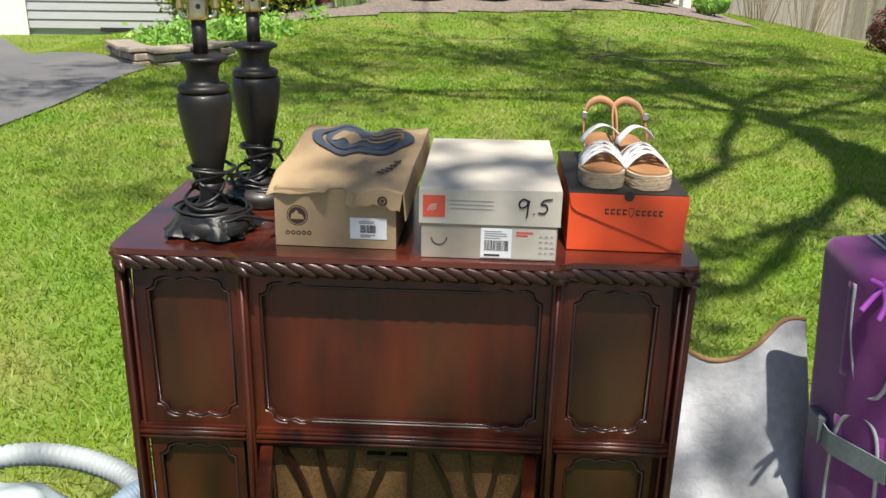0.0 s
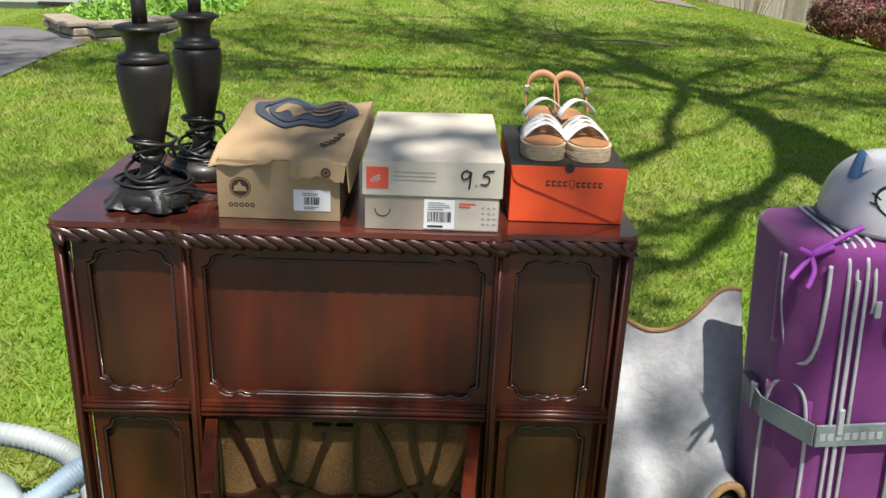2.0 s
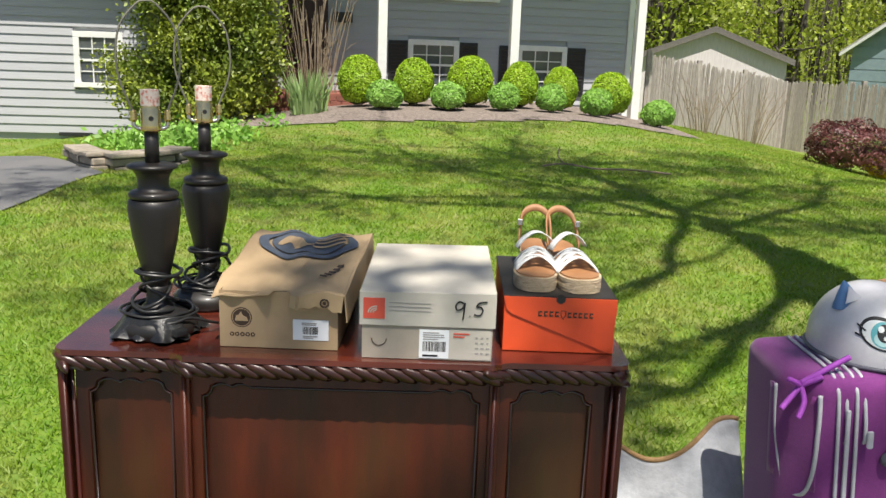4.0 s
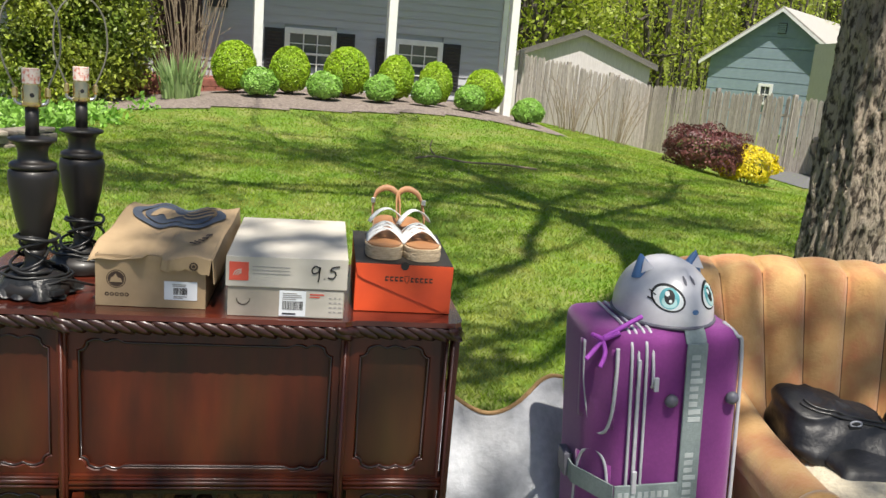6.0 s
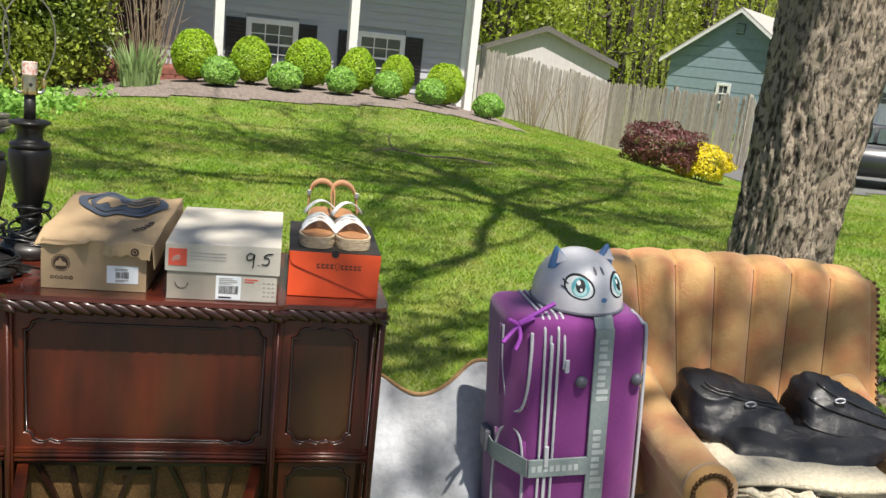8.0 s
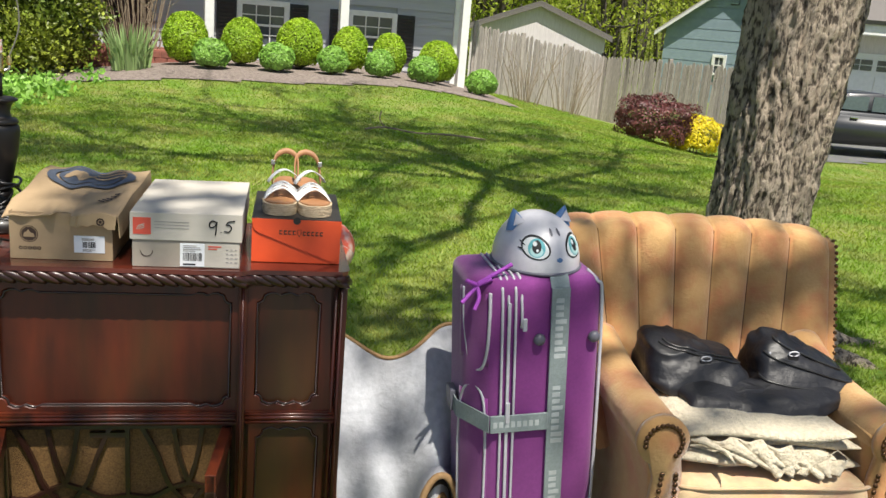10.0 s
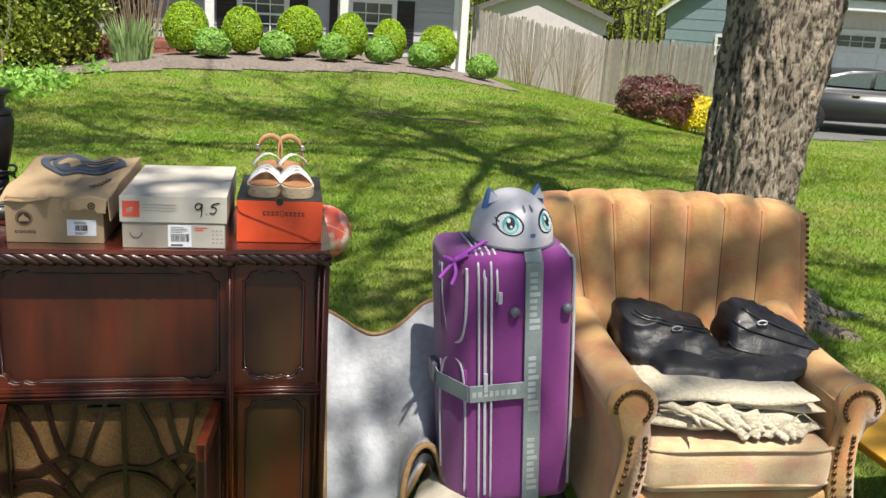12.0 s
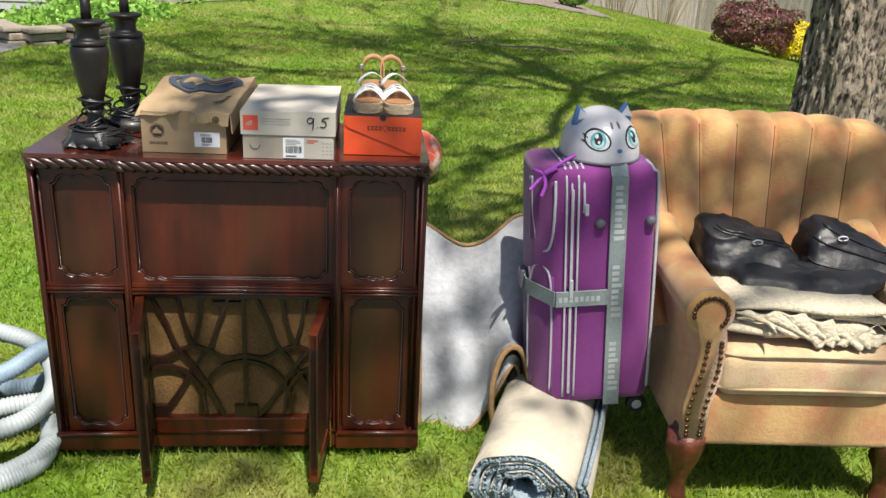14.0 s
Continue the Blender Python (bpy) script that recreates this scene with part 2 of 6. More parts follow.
M["door_dark"] = mat("dark_red_door", (0.05, 0.02, 0.018), 0.5)
M["car"] = mat("grey_car_paint", (0.03, 0.032, 0.036), 0.32, (0.034, 0.036, 0.04), 20, metal=0.2, coat=0.5)
M["car_glass"] = mat("car_glass", (0.10, 0.13, 0.15), 0.05, coat=0.5)
M["yellow_sheet"] = mat("yellow_tarp", (0.60, 0.33, 0.03), 0.6, (0.5, 0.26, 0.02), 6, stretch=(1, 1, 3), bump=0.2)


# ---- shape helpers ----
def part(name, bm, material, parent=None, label="", smooth=False, data=None):
    """One mesh object from a bmesh, under a thing or a part."""
    if data is None:
        data = bpy.data.meshes.new(name)
        bm.normal_update()
        bm.to_mesh(data)
        bm.free()
        if smooth:
            data.polygons.foreach_set("use_smooth", [True] * len(data.polygons))
        data.materials.append(M[material] if isinstance(material, str) else material)
    ob = new(name, data)
    ob.parent = parent
    if label:
        ob["label"] = label
    return ob


def thing(name, label, category, m=None, group="", kind=""):
    e = tagged(new(name), label, category, group, kind)
    e.empty_display_size = 0.05
    if m is not None:
        e.matrix_world = m
    return e


def box(x0, x1, y0, y1, z0, z1, bevel=0.0, seg=2, bm=None):
    own = bmesh.new()
    g = bmesh.ops.create_cube(own, size=1)
    bmesh.ops.scale(own, vec=(x1 - x0, y1 - y0, z1 - z0), verts=g["verts"])
    bmesh.ops.translate(own, vec=((x0 + x1) / 2, (y0 + y1) / 2, (z0 + z1) / 2), verts=g["verts"])
    if bevel:
        bmesh.ops.bevel(own, geom=own.edges[:], offset=bevel, segments=seg, affect="EDGES", profile=0.6)
    return own if bm is None else join(bm, own)


def join(bm, other):
    me = bpy.data.meshes.new("tmp")
    other.to_mesh(me)
    other.free()
    bm.from_mesh(me)
    bpy.data.meshes.remove(me)
    return bm


def moved(bm, m):
    bmesh.ops.transform(bm, matrix=m, verts=bm.verts[:])
    return bm


def lathe(profile, steps=32, wobble=None):
    """Turned shape from (radius, height) pairs."""
    bm = bmesh.new()
    rings = []
    for r, z in profile:
        rings.append([bm.verts.new((r * math.cos(a), r * math.sin(a), z)) for a in [2 * math.pi * k / steps for k in range(steps)]])
    for a, b in zip(rings, rings[1:]):
        for k in range(steps):
            bm.faces.new((a[k], a[(k + 1) % steps], b[(k + 1) % steps], b[k]))
    bm.faces.new(rings[0][::-1])
    bm.faces.new(rings[-1])
    return bm


def tube(points, radius, sides=8, closed=False, bm=None, radii=None):
    """A round bar along points."""
    bm = bm or bmesh.new()
    pts = [Vector(p) for p in points]
    rings, up, n = [], None, len(pts)
    for i, p in enumerate(pts):
        a, b = pts[(i - 1) % n] if (i or closed) else p, pts[(i + 1) % n] if (i < n - 1 or closed) else p
        d = (b - a).normalized()
        if up is None:
            up = d.orthogonal().normalized()
        up = (up - d * up.dot(d)).normalized()
        side = d.cross(up)
        r = radii[i] if radii else radius
        rings.append([bm.verts.new(p + (up * math.cos(t) + side * math.sin(t)) * r) for t in [2 * math.pi * k / sides for k in range(sides)]])
    for i in range(n if closed else n - 1):
        a, b = rings[i], rings[(i + 1) % n]
        for k in range(sides):
            bm.faces.new((a[k], a[(k + 1) % sides], b[(k + 1) % sides], b[k]))
    if not closed:
        bm.faces.new(rings[0][::-1])
        bm.faces.new(rings[-1])
    return bm


def spline(pts, n=8, closed=False):
    """A smooth line through points."""
    p = [Vector(q) for q in pts]
    out, m = [], len(p)
    for i in range(m if closed else m - 1):
        a, b, c, d = (p[(i + k) % m] if closed else p[min(max(i + k, 0), m - 1)] for k in (-1, 0, 1, 2))
        for k in range(n):
            t = k / n
            out.append(0.5 * (2 * b + (c - a) * t + (2 * a - 5 * b + 4 * c - d) * t * t + (3 * b - a - 3 * c + d) * t ** 3))
    return out if closed else out + [p[-1]]


def sheet(f, nu, nv, thick=0.0):
    """A surface f(u, v) for u, v in 0..1, with thickness along its normals."""
    bm = bmesh.new()
    g = [[bm.verts.new(f(i / nu, j / nv)) for j in range(nv + 1)] for i in range(nu + 1)]
    for i in range(nu):
        for j in range(nv):
            bm.faces.new((g[i][j], g[i + 1][j], g[i + 1][j + 1], g[i][j + 1]))
    if thick:
        bm.normal_update()
        bmesh.ops.solidify(bm, geom=bm.faces[:], thickness=thick)
    return bm


def slab(outline, depth, axis="y"):
    """A flat plate from a closed outline in x, z (axis y) or x, y (axis z), depth along the axis."""
    bm = bmesh.new()
    a = [bm.verts.new((p[0], 0, p[1]) if axis == "y" else (p[0], p[1], 0)) for p in outline]
    b = [bm.verts.new((p[0], depth, p[1]) if axis == "y" else (p[0], p[1], depth)) for p in outline]
    n = len(a)
    bm.faces.new(a)
    bm.faces.new(b[::-1])
    for i in range(n):
        bm.faces.new((a[i], b[i], b[(i + 1) % n], a[(i + 1) % n]))
    bmesh.ops.recalc_face_normals(bm, faces=bm.faces[:])
    return bm


def from_arrays(name, verts, faces, material, parent=None, smooth=False):
    me = bpy.data.meshes.new(name)
    me.from_pydata(verts, [], faces)
    me.materials.append(M[material])
    ob = new(name, me)
    ob.parent = parent
    return ob


rng = np.random.default_rng(7)


def leaves(name, centres, size, material, parent=None, flat=0.0, core=None):
    """Many small folded leaves at the given centres, one mesh."""
    c = np.asarray(centres, float)
    n = len(c)
    d = rng.normal(size=(n, 3))
    d[:, 2] *= 1 - flat
    d /= np.linalg.norm(d, axis=1)[:, None] + 1e-9
    out = rng.normal(size=(n, 3))
    if core is not None:
        way = c - np.asarray(core, float)
        out = out * 0.45 + way / (np.linalg.norm(way, axis=1)[:, None] + 1e-9)
        d = np.cross(out, d)
        d /= np.linalg.norm(d, axis=1)[:, None] + 1e-9
    e = np.cross(d, out)
    e /= np.linalg.norm(e, axis=1)[:, None] + 1e-9
    s = size * rng.uniform(0.6, 1.3, (n, 1))
    v = np.stack([c - d * s, c + e * s * 0.5, c + d * s, c - e * s * 0.5], 1).reshape(-1, 3)
    f = (np.arange(n)[:, None] * 4 + np.arange(4)).tolist()
    return from_arrays(name, v.tolist(), f, material, parent)


def drive_x(y):
    """Edge of the driveway: beside the lawn, then round the stone wall."""
    return -3.2 - 0.04 * math.sin(2 * y) if y < 7.4 else -3.2 - 0.75 * (y - 7.4)


def ground_z(x, y):
    """Lawn height: level round the furniture, low mound before the house, falling away to the side."""
    t = min(max((y - 5) / 8, 0), 1)
    t = t * t * (3 - 2 * t)
    r = x - 4.8
    fall = 0.2 * (math.sqrt(r * r + 0.6) + r) / 2 * t
    q = -x - 3.2
    left = 0.16 * (math.sqrt(q * q + 0.3) + q) / 2 * t
    b = min(max((y - 9.5) / 5.0, 0), 1)
    rise = 0.30 * b * b * (3 - 2 * b) * math.exp(-((x - 0.7) / 3.3) ** 4)
    return -0.03 - min(fall, 0.85) - min(left, 0.6) + rise + 0.012 * math.sin(1.7 * x + 0.6) * math.sin(1.3 * y)

# ---- ground ----
def axis_steps(lo, hi, fine_lo, fine_hi, step, coarse):
    far = [lo * 4, lo * 2, *np.arange(lo, fine_lo, coarse)]
    return [*far, *np.arange(fine_lo, fine_hi, step), *np.arange(fine_hi, hi, coarse), hi * 2, hi * 6]


def build_ground():
    xs, ys = axis_steps(-40, 60, -8, 14, 0.4, 6), axis_steps(-40, 90, -4, 24, 0.4, 8)
    v = [(x, y, ground_z(x, min(y, 40))) for x in xs for y in ys]
    k = len(ys)
    f = [(i * k + j, (i + 1) * k + j, (i + 1) * k + j + 1, i * k + j + 1) for i in range(len(xs) - 1) for j in range(k - 1)]
    ob = from_arrays("ground", v, f, "soil_lawn")
    ob.data.polygons.foreach_set("use_smooth", [True] * len(f))
    return tagged(ob, "mown green lawn with dry patches", "lawn", kind="structure")


build_ground()


def in_bed(x, y):
    """Mulched bed before the house."""
    edge = 12.75 + 0.22 * (x - 0.5) + 0.012 * (x - 1) ** 2 if x > -3 else 12.9 - 0.75 * (x + 3)
    return y > edge and x < 4.9


def build_grass():
    n = 620000
    y = -0.9 + 20.5 * rng.random(n) ** 1.75
    half = 1.6 + (y + 1.9) * 0.62
    x = 0.9 + (y + 1.9) * 0.12 + half * rng.uniform(-1, 1, n)
    keep = np.array([not in_bed(a, b) and not (a < drive_x(b) and b < 16) for a, b in zip(x, y)])
    x, y = x[keep], y[keep]
    n = len(x)
    z = np.array([ground_z(a, b) for a, b in zip(x, y)])
    near = np.clip((y + 1) / 9, 0.05, 1.0)
    h = rng.uniform(0.014, 0.036, n)
    w = rng.uniform(0.0016, 0.0032, n) * (1 + 2.2 * near)
    a = rng.uniform(0, 2 * math.pi, n)
    lean = rng.normal(0, 0.85, (n, 2)) * h[:, None]
    dx, dy = np.cos(a) * w, np.sin(a) * w
    v = np.stack([np.c_[x - dx, y - dy, z - 0.004], np.c_[x + dx, y + dy, z - 0.004], np.c_[x + lean[:, 0], y + lean[:, 1], z + h]], 1).reshape(-1, 3)
    f = (np.arange(n)[:, None] * 3 + np.arange(3)).tolist()
    ob = from_arrays("grass", v.tolist(), f, "blade")
    return tagged(ob, "short green spring grass blades on the lawn", "grass", kind="stuff")


build_grass()


def patch(name, label, cat, inside, x0, x1, y0, y1, step, lift, material):
    """A skin that follows the ground where inside(x, y) holds."""
    xs, ys = np.arange(x0, x1, step), np.arange(y0, y1, step)
    idx, v, f = {}, [], []
    for x in xs:
        for y in ys:
            if not inside(x + step / 2, y + step / 2):
                continue
            q = []
            for a, b in ((x, y), (x + step, y), (x + step, y + step), (x, y + step)):
                key = (round(a, 3), round(b, 3))
                if key not in idx:
                    idx[key] = len(v)
                    v.append((a, b, ground_z(a, b) + lift))
                q.append(idx[key])
            f.append(q)
    return tagged(from_arrays(name, v, f, material), label, cat, kind="structure")


patch("mulch_bed", "brown bark mulch bed before the house", "mulch", lambda x, y: in_bed(x, y) and x < 5.6 and y < 18.5, -5, 5.6, 11.5, 18.5, 0.2, 0.02, "mulch")
def build_driveway():
    rows = np.arange(-1.6, 15.6, 0.25)
    v, f = [], []
    for y in rows:
        e = drive_x(y)
        v += [(x, y, ground_z(x, y) + 0.015) for x in (e, e - 0.6, e - 1.6, e - 3.5, -16)]
    for i in range(len(rows) - 1):
        f += [(i * 5 + k, i * 5 + k + 1, i * 5 + k + 6, i * 5 + k + 5) for k in range(4)]
    tagged(from_arrays("driveway", v, f, "asphalt"), "grey asphalt driveway beside the lawn", "driveway", kind="structure")


build_driveway()


# added out of view: grey ground keeps lawn green out of the cabinet's reflections
patch("road", "unseen grey asphalt added before the lawn for neutral reflections", "road", lambda x, y: True, -30, 30, -14, -1.6, 1.0, 0.03, "asphalt")


# ---- the grey house ----
def window_unit(parent, x0, x1, z0, z1, y, cols=3, rows=4):
    w = part("window", box(x0 + 0.1, x1 - 0.1, y - 0.01, y + 0.03, z0 + 0.1, z1 - 0.1), "pane", parent, "dark double-hung window pane")
    for nm, a in (("frame", (x0, x1, y - 0.05, y + 0.02, z1 - 0.11, z1)), ("sill", (x0 - 0.02, x1 + 0.02, y - 0.08, y + 0.02, z0, z0 + 0.09)),
                  ("frame", (x0, x0 + 0.11, y - 0.05, y + 0.02, z0 + 0.09, z1 - 0.11)), ("frame", (x1 - 0.11, x1, y - 0.05, y + 0.02, z0 + 0.09, z1 - 0.11))):
        part(nm, box(*a, 0.006), "white", w, "white painted wood")
    gx0, gx1, gz0, gz1 = x0 + 0.11, x1 - 0.11, z0 + 0.09, z1 - 0.11
    for k in range(1, cols):
        x = gx0 + (gx1 - gx0) * k / cols
        part("muntin", box(x - 0.01, x + 0.01, y - 0.03, y - 0.008, gz0, gz1), "white", w)
    for k in range(1, rows):
        z = gz0 + (gz1 - gz0) * k / rows
        t = 0.022 if k == rows // 2 else 0.01
        part("muntin", box(gx0, gx1, y - 0.034, y - 0.006, z - t, z + t), "white", w)
    return w


def shutter(parent, x0, x1, z0, z1, y):
    s = part("shutter", box(x0, x1, y - 0.04, y - 0.005, z0, z1, 0.006), "shutter", parent, "black louvred shutter")
    n = 12
    for k in range(n):
        z = z0 + 0.06 + (z1 - z0 - 0.12) * k / n
        part("louvre", moved(box(x0 + 0.05, x1 - 0.05, -0.006, 0.006, -0.03, 0.03), Matrix.Translation((0, y - 0.043, z + 0.03)) @ Matrix.Rotation(radians(25), 4, "X")), "shutter", s)
    return s


def siding_wall(parent, x0, x1, y, z0, z1, h=0.165, material="siding", holes=()):
    """Lapped boards, each its own piece, cut round the openings."""
    z = z0
    while z < z1:
        top = min(z + h, z1)
        cuts = sorted((a, b) for a, b, c, d in holes if c < top - 0.02 and d > z + 0.02)
        spans, s = [], x0
        for a, b in cuts:
            if a > s:
                spans.append((s, a))
            s = max(s, b)
        spans.append((s, x1))
        for a, b in spans:
            bm = bmesh.new()
            pr = [(-0.030, z), (-0.006, top), (0.02, top), (0.02, z)]
            va, vb = [bm.verts.new((a, y + p, q)) for p, q in pr], [bm.verts.new((b, y + p, q)) for p, q in pr]
            for i in range(4):
                bm.faces.new((va[i], va[(i + 1) % 4], vb[(i + 1) % 4], vb[i]))
            bm.faces.new(va)
            bm.faces.new(vb[::-1])
            bmesh.ops.recalc_face_normals(bm, faces=bm.faces[:])
            part("siding_board", bm, material, parent)
        z = top


def build_house():
    h = thing("house", "grey lap-sided two-storey house with white porch columns", "house", pose(0, 16.9, 0, 0, 0, 12))
    L = -5.0
    part("wall", box(L, 4.3, 0.03, 6, -0.4, 5.6), "siding", h, "grey painted wall")
    A, B, U = (-0.48, 0.59, 0.5, 1.48), (1.84, 2.94, 0.4, 1.44), (1.86, 2.94, 2.42, 3.9)
    U2 = (-0.5, 0.6, 2.42, 3.9)
    siding_wall(h, L, 4.28, 0.0, -0.1, 5.5, holes=(A, B, U, U2))
    for w in (A, B, U, U2):
        window_unit(h, *w[:2], *w[2:], 0.0)
    for a, b, c, d in ((-0.88, -0.49, 0.5, 1.45), (0.6, 0.98, 0.5, 1.45), (1.45, 1.83, 0.4, 1.42), (2.95, 3.35, 0.4, 1.42), (2.95, 3.3, 2.45, 3.88), (1.5, 1.85, 2.45, 3.88), (0.61, 0.96, 2.45, 3.88), (-0.86, -0.51, 2.45, 3.88)):
        shutter(h, a, b, c, d, -0.02)
    part("corner_board", box(4.28, 4.4, -0.06, 0.08, -0.3, 5.5, 0.008), "white", h, "white corner board")
    part("trim_band", box(L, 1.4, -0.10, -0.035, 2.27, 2.36, 0.006), "white", h, "white band over the ground floor")
    part("light_box", box(-2.0, -1.62, -0.12, -0.03, 1.75, 1.95, 0.01), "shutter", h, "black wall lantern")
    # porch roof on columns
    part("porch_roof", box(L - 0.3, 4.75, -2.1, 0.3, 5.0, 5.5, 0.02), "white", h, "white porch soffit")
    for x in (-3.8, -1.20, 1.38, 3.98):
        c = part("porch_column", box(x - 0.085, x + 0.085, -1.36, -1.19, -0.25, 5.02, 0.012), "white", h, "square white porch column")
        part("column_base", box(x - 0.115, x + 0.115, -1.39, -1.16, -0.25, -0.02, 0.01), "white", c)
    # gable roof over all
    bm = bmesh.new()
    pr = [(-2.2, 5.45), (3.0, 7.6), (8.0, 5.45), (8.0, 5.6), (3.0, 7.8), (-2.2, 5.62)]
    va, vb = [bm.verts.new((L - 0.4, a, b)) for a, b in pr], [bm.verts.new((4.8, a, b)) for a, b in pr]
    for i in range(6):
        bm.faces.new((va[i], va[(i + 1) % 6], vb[(i + 1) % 6], vb[i]))
    bm.faces.new((va[0], va[1], va[4], va[5])), bm.faces.new((va[1], va[2], va[3], va[4]))
    bm.faces.new((vb[0], vb[1], vb[4], vb[5])), bm.faces.new((vb[1], vb[2], vb[3], vb[4]))
    bmesh.ops.recalc_face_normals(bm, faces=bm.faces[:])
    part("roof", bm, "roof", h, "dark shingle roof")
    # entry and stoop
    part("front_door", box(-3.0, -2.1, -0.06, 0.0, 0.45, 2.25, 0.01), "door_dark", h, "dark red front door")
    stoop = part("stoop", box(-3.6, -1.6, -1.2, -0.05, -0.25, 0.42, 0.01), "brick", h, "red brick stoop")
    for r in range(5):
        for k in range(9):
            x = -3.6 + k * 0.222 + (0.11 if r % 2 else 0)
            part("brick", box(x + 0.006, x + 0.212, -1.225, -1.19, -0.2 + r * 0.12, -0.09 + r * 0.12, 0.004, 1), "brick", stoop)
    return h


build_house()


def build_wing():
    g = thing("garage_wing", "grey lap-sided garage wing with one white window", "house", pose(-5.9, 15.4, -0.55, 0, 0, 6))
    part("wall", box(-7, 2.6, 0.03, 5, -0.3, 3.2), "siding", g, "grey painted wall")
    siding_wall(g, -7, 2.6, 0.0, 0.05, 3.2, holes=((-0.75, 0.15, 0.92, 1.95),))
    window_unit(g, -0.75, 0.15, 0.92, 1.95, 0.0, 3, 4)
    part("eave", box(-7.3, 2.9, -0.55, 0.4, 3.15, 3.3, 0.02), "white", g, "white eave")
    part("roof", moved(box(-7.4, 3, 0, 4.4, 0, 0.12), Matrix.Translation((0, -0.6, 3.3)) @ Matrix.Rotation(radians(28), 4, "X")), "roof", g, "dark shingle roof")
    for x in (-1.1, -0.35):
        part("vent", box(x, x + 0.62, -0.05, -0.01, 0.0, 0.07, 0.005), "shutter", g, "dark foundation vent")
    part("garage_door", box(-5.2, -2.4, -0.08, -0.032, -0.1, 2.3, 0.01), "white", g, "white garage door")


build_wing()

# ---- planting by the house ----
def shell_points(n, rx, ry, rz, cz, rough=0.12, low=-0.75, fill=0.25):
    """Points in an uneven shell of a shrub."""
    d = rng.normal(size=(n * 2, 3))
    d /= np.linalg.norm(d, axis=1)[:, None]
    d = d[d[:, 2] > low][:n]
    lump = np.array([noise.noise(Vector(p) * 2.3 + Vector((rx * 9, rz * 7, cz))) for p in d])
    r = 1 + rough * lump - fill * rng.random(len(d)) ** 2
    return d * r[:, None] * (rx, ry, rz) + (0, 0, cz)


def shrub(name, label, x, y, rx, rz, leaf, size, n, group="", rough=0.12, cat="shrub", low=-0.75):
    s = thing(name, label, cat, pose(x, y, ground_z(x, y) + 0.02, 0, 0, 37 * x), group)
    # solid core; its dark green stands in for shade between the leaves
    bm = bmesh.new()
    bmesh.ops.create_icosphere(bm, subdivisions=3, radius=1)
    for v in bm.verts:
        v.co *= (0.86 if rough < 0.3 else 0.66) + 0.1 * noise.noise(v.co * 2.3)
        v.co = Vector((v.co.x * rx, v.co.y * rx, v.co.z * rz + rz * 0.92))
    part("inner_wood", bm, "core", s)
    for k in range(3):
        part("stem", tube([(0.05 * k - 0.05, 0, -0.05), (0.1 * k - 0.1, 0.03, rz * 0.6)], 0.015, 5), "twig", s)
    leaves("crown", shell_points(n, rx, rx, rz, rz * 0.95, rough, low, 0.14), size, leaf, s, core=(0, 0, rz * 0.75))
    return s


for u, r, z in ((-1.22, 0.39, 0.47), (-0.27, 0.36, 0.44), (0.75, 0.43, 0.47), (1.66, 0.34, 0.44), (2.42, 0.33, 0.42), (3.40, 0.39, 0.43)):
    shrub("boxwood", "clipped bright green round boxwood in the mulch bed", u * 1.02, 14.75 + 0.2 * u, r, z, "leaf_box", 0.021, 11000, "boxwoods along the house", 0.07)
for u, r in ((-0.75, 0.33), (0.35, 0.32), (1.34, 0.29), (2.2, 0.28), (3.05, 0.31), (4.24, 0.31)):
    shrub("azalea", "low mid-green mounded shrub at the front of the bed", u, 13.95 + 0.2 * u, r * 0.95, 0.25, "leaf_low", 0.026, 5200, "low shrubs along the bed", 0.15)
shrub("barberry", "dark red barberry bush before the fence", 7.75, 14.5, 0.78, 0.47, "leaf_red", 0.028, 9000, rough=0.4)
shrub("golden_shrub", "bright yellow golden shrub before the fence", 8.85, 14.8, 0.60, 0.37, "leaf_yellow", 0.03, 6500, rough=0.35)


def evergreen():
    t = thing("evergreen_tree", "tall dark evergreen with yellowish tips beside the entry", "tree", pose(-4.1, 14.6, ground_z(-4.1, 14.6)))
    part("trunk", tube(spline([(0, 0, -0.1), (0.05, 0, 1.2), (0, 0.05, 3.2)], 4), 0.1, 8, radii=[0.11 - 0.008 * k for k in range(9)]), "bark_far", t)
    pts = []
    for k in range(150):
        z = rng.uniform(0.3, 4.4)
        a, r = rng.uniform(0, 6.28), rng.uniform(0.2, 1.0) ** 0.6 * (1.45 - 0.12 * z)
        c = np.array((math.cos(a) * r, math.sin(a) * r, z))
        pts.append(c + rng.normal(size=(460, 3)) * (0.22, 0.22, 0.17))
        part("limb", tube([(0, 0, max(z - 0.35, 0.1)), tuple(c)], 0.012, 4), "bark_far", t)
    leaves("crown", np.concatenate(pts), 0.045, "leaf_yew", t)


evergreen()


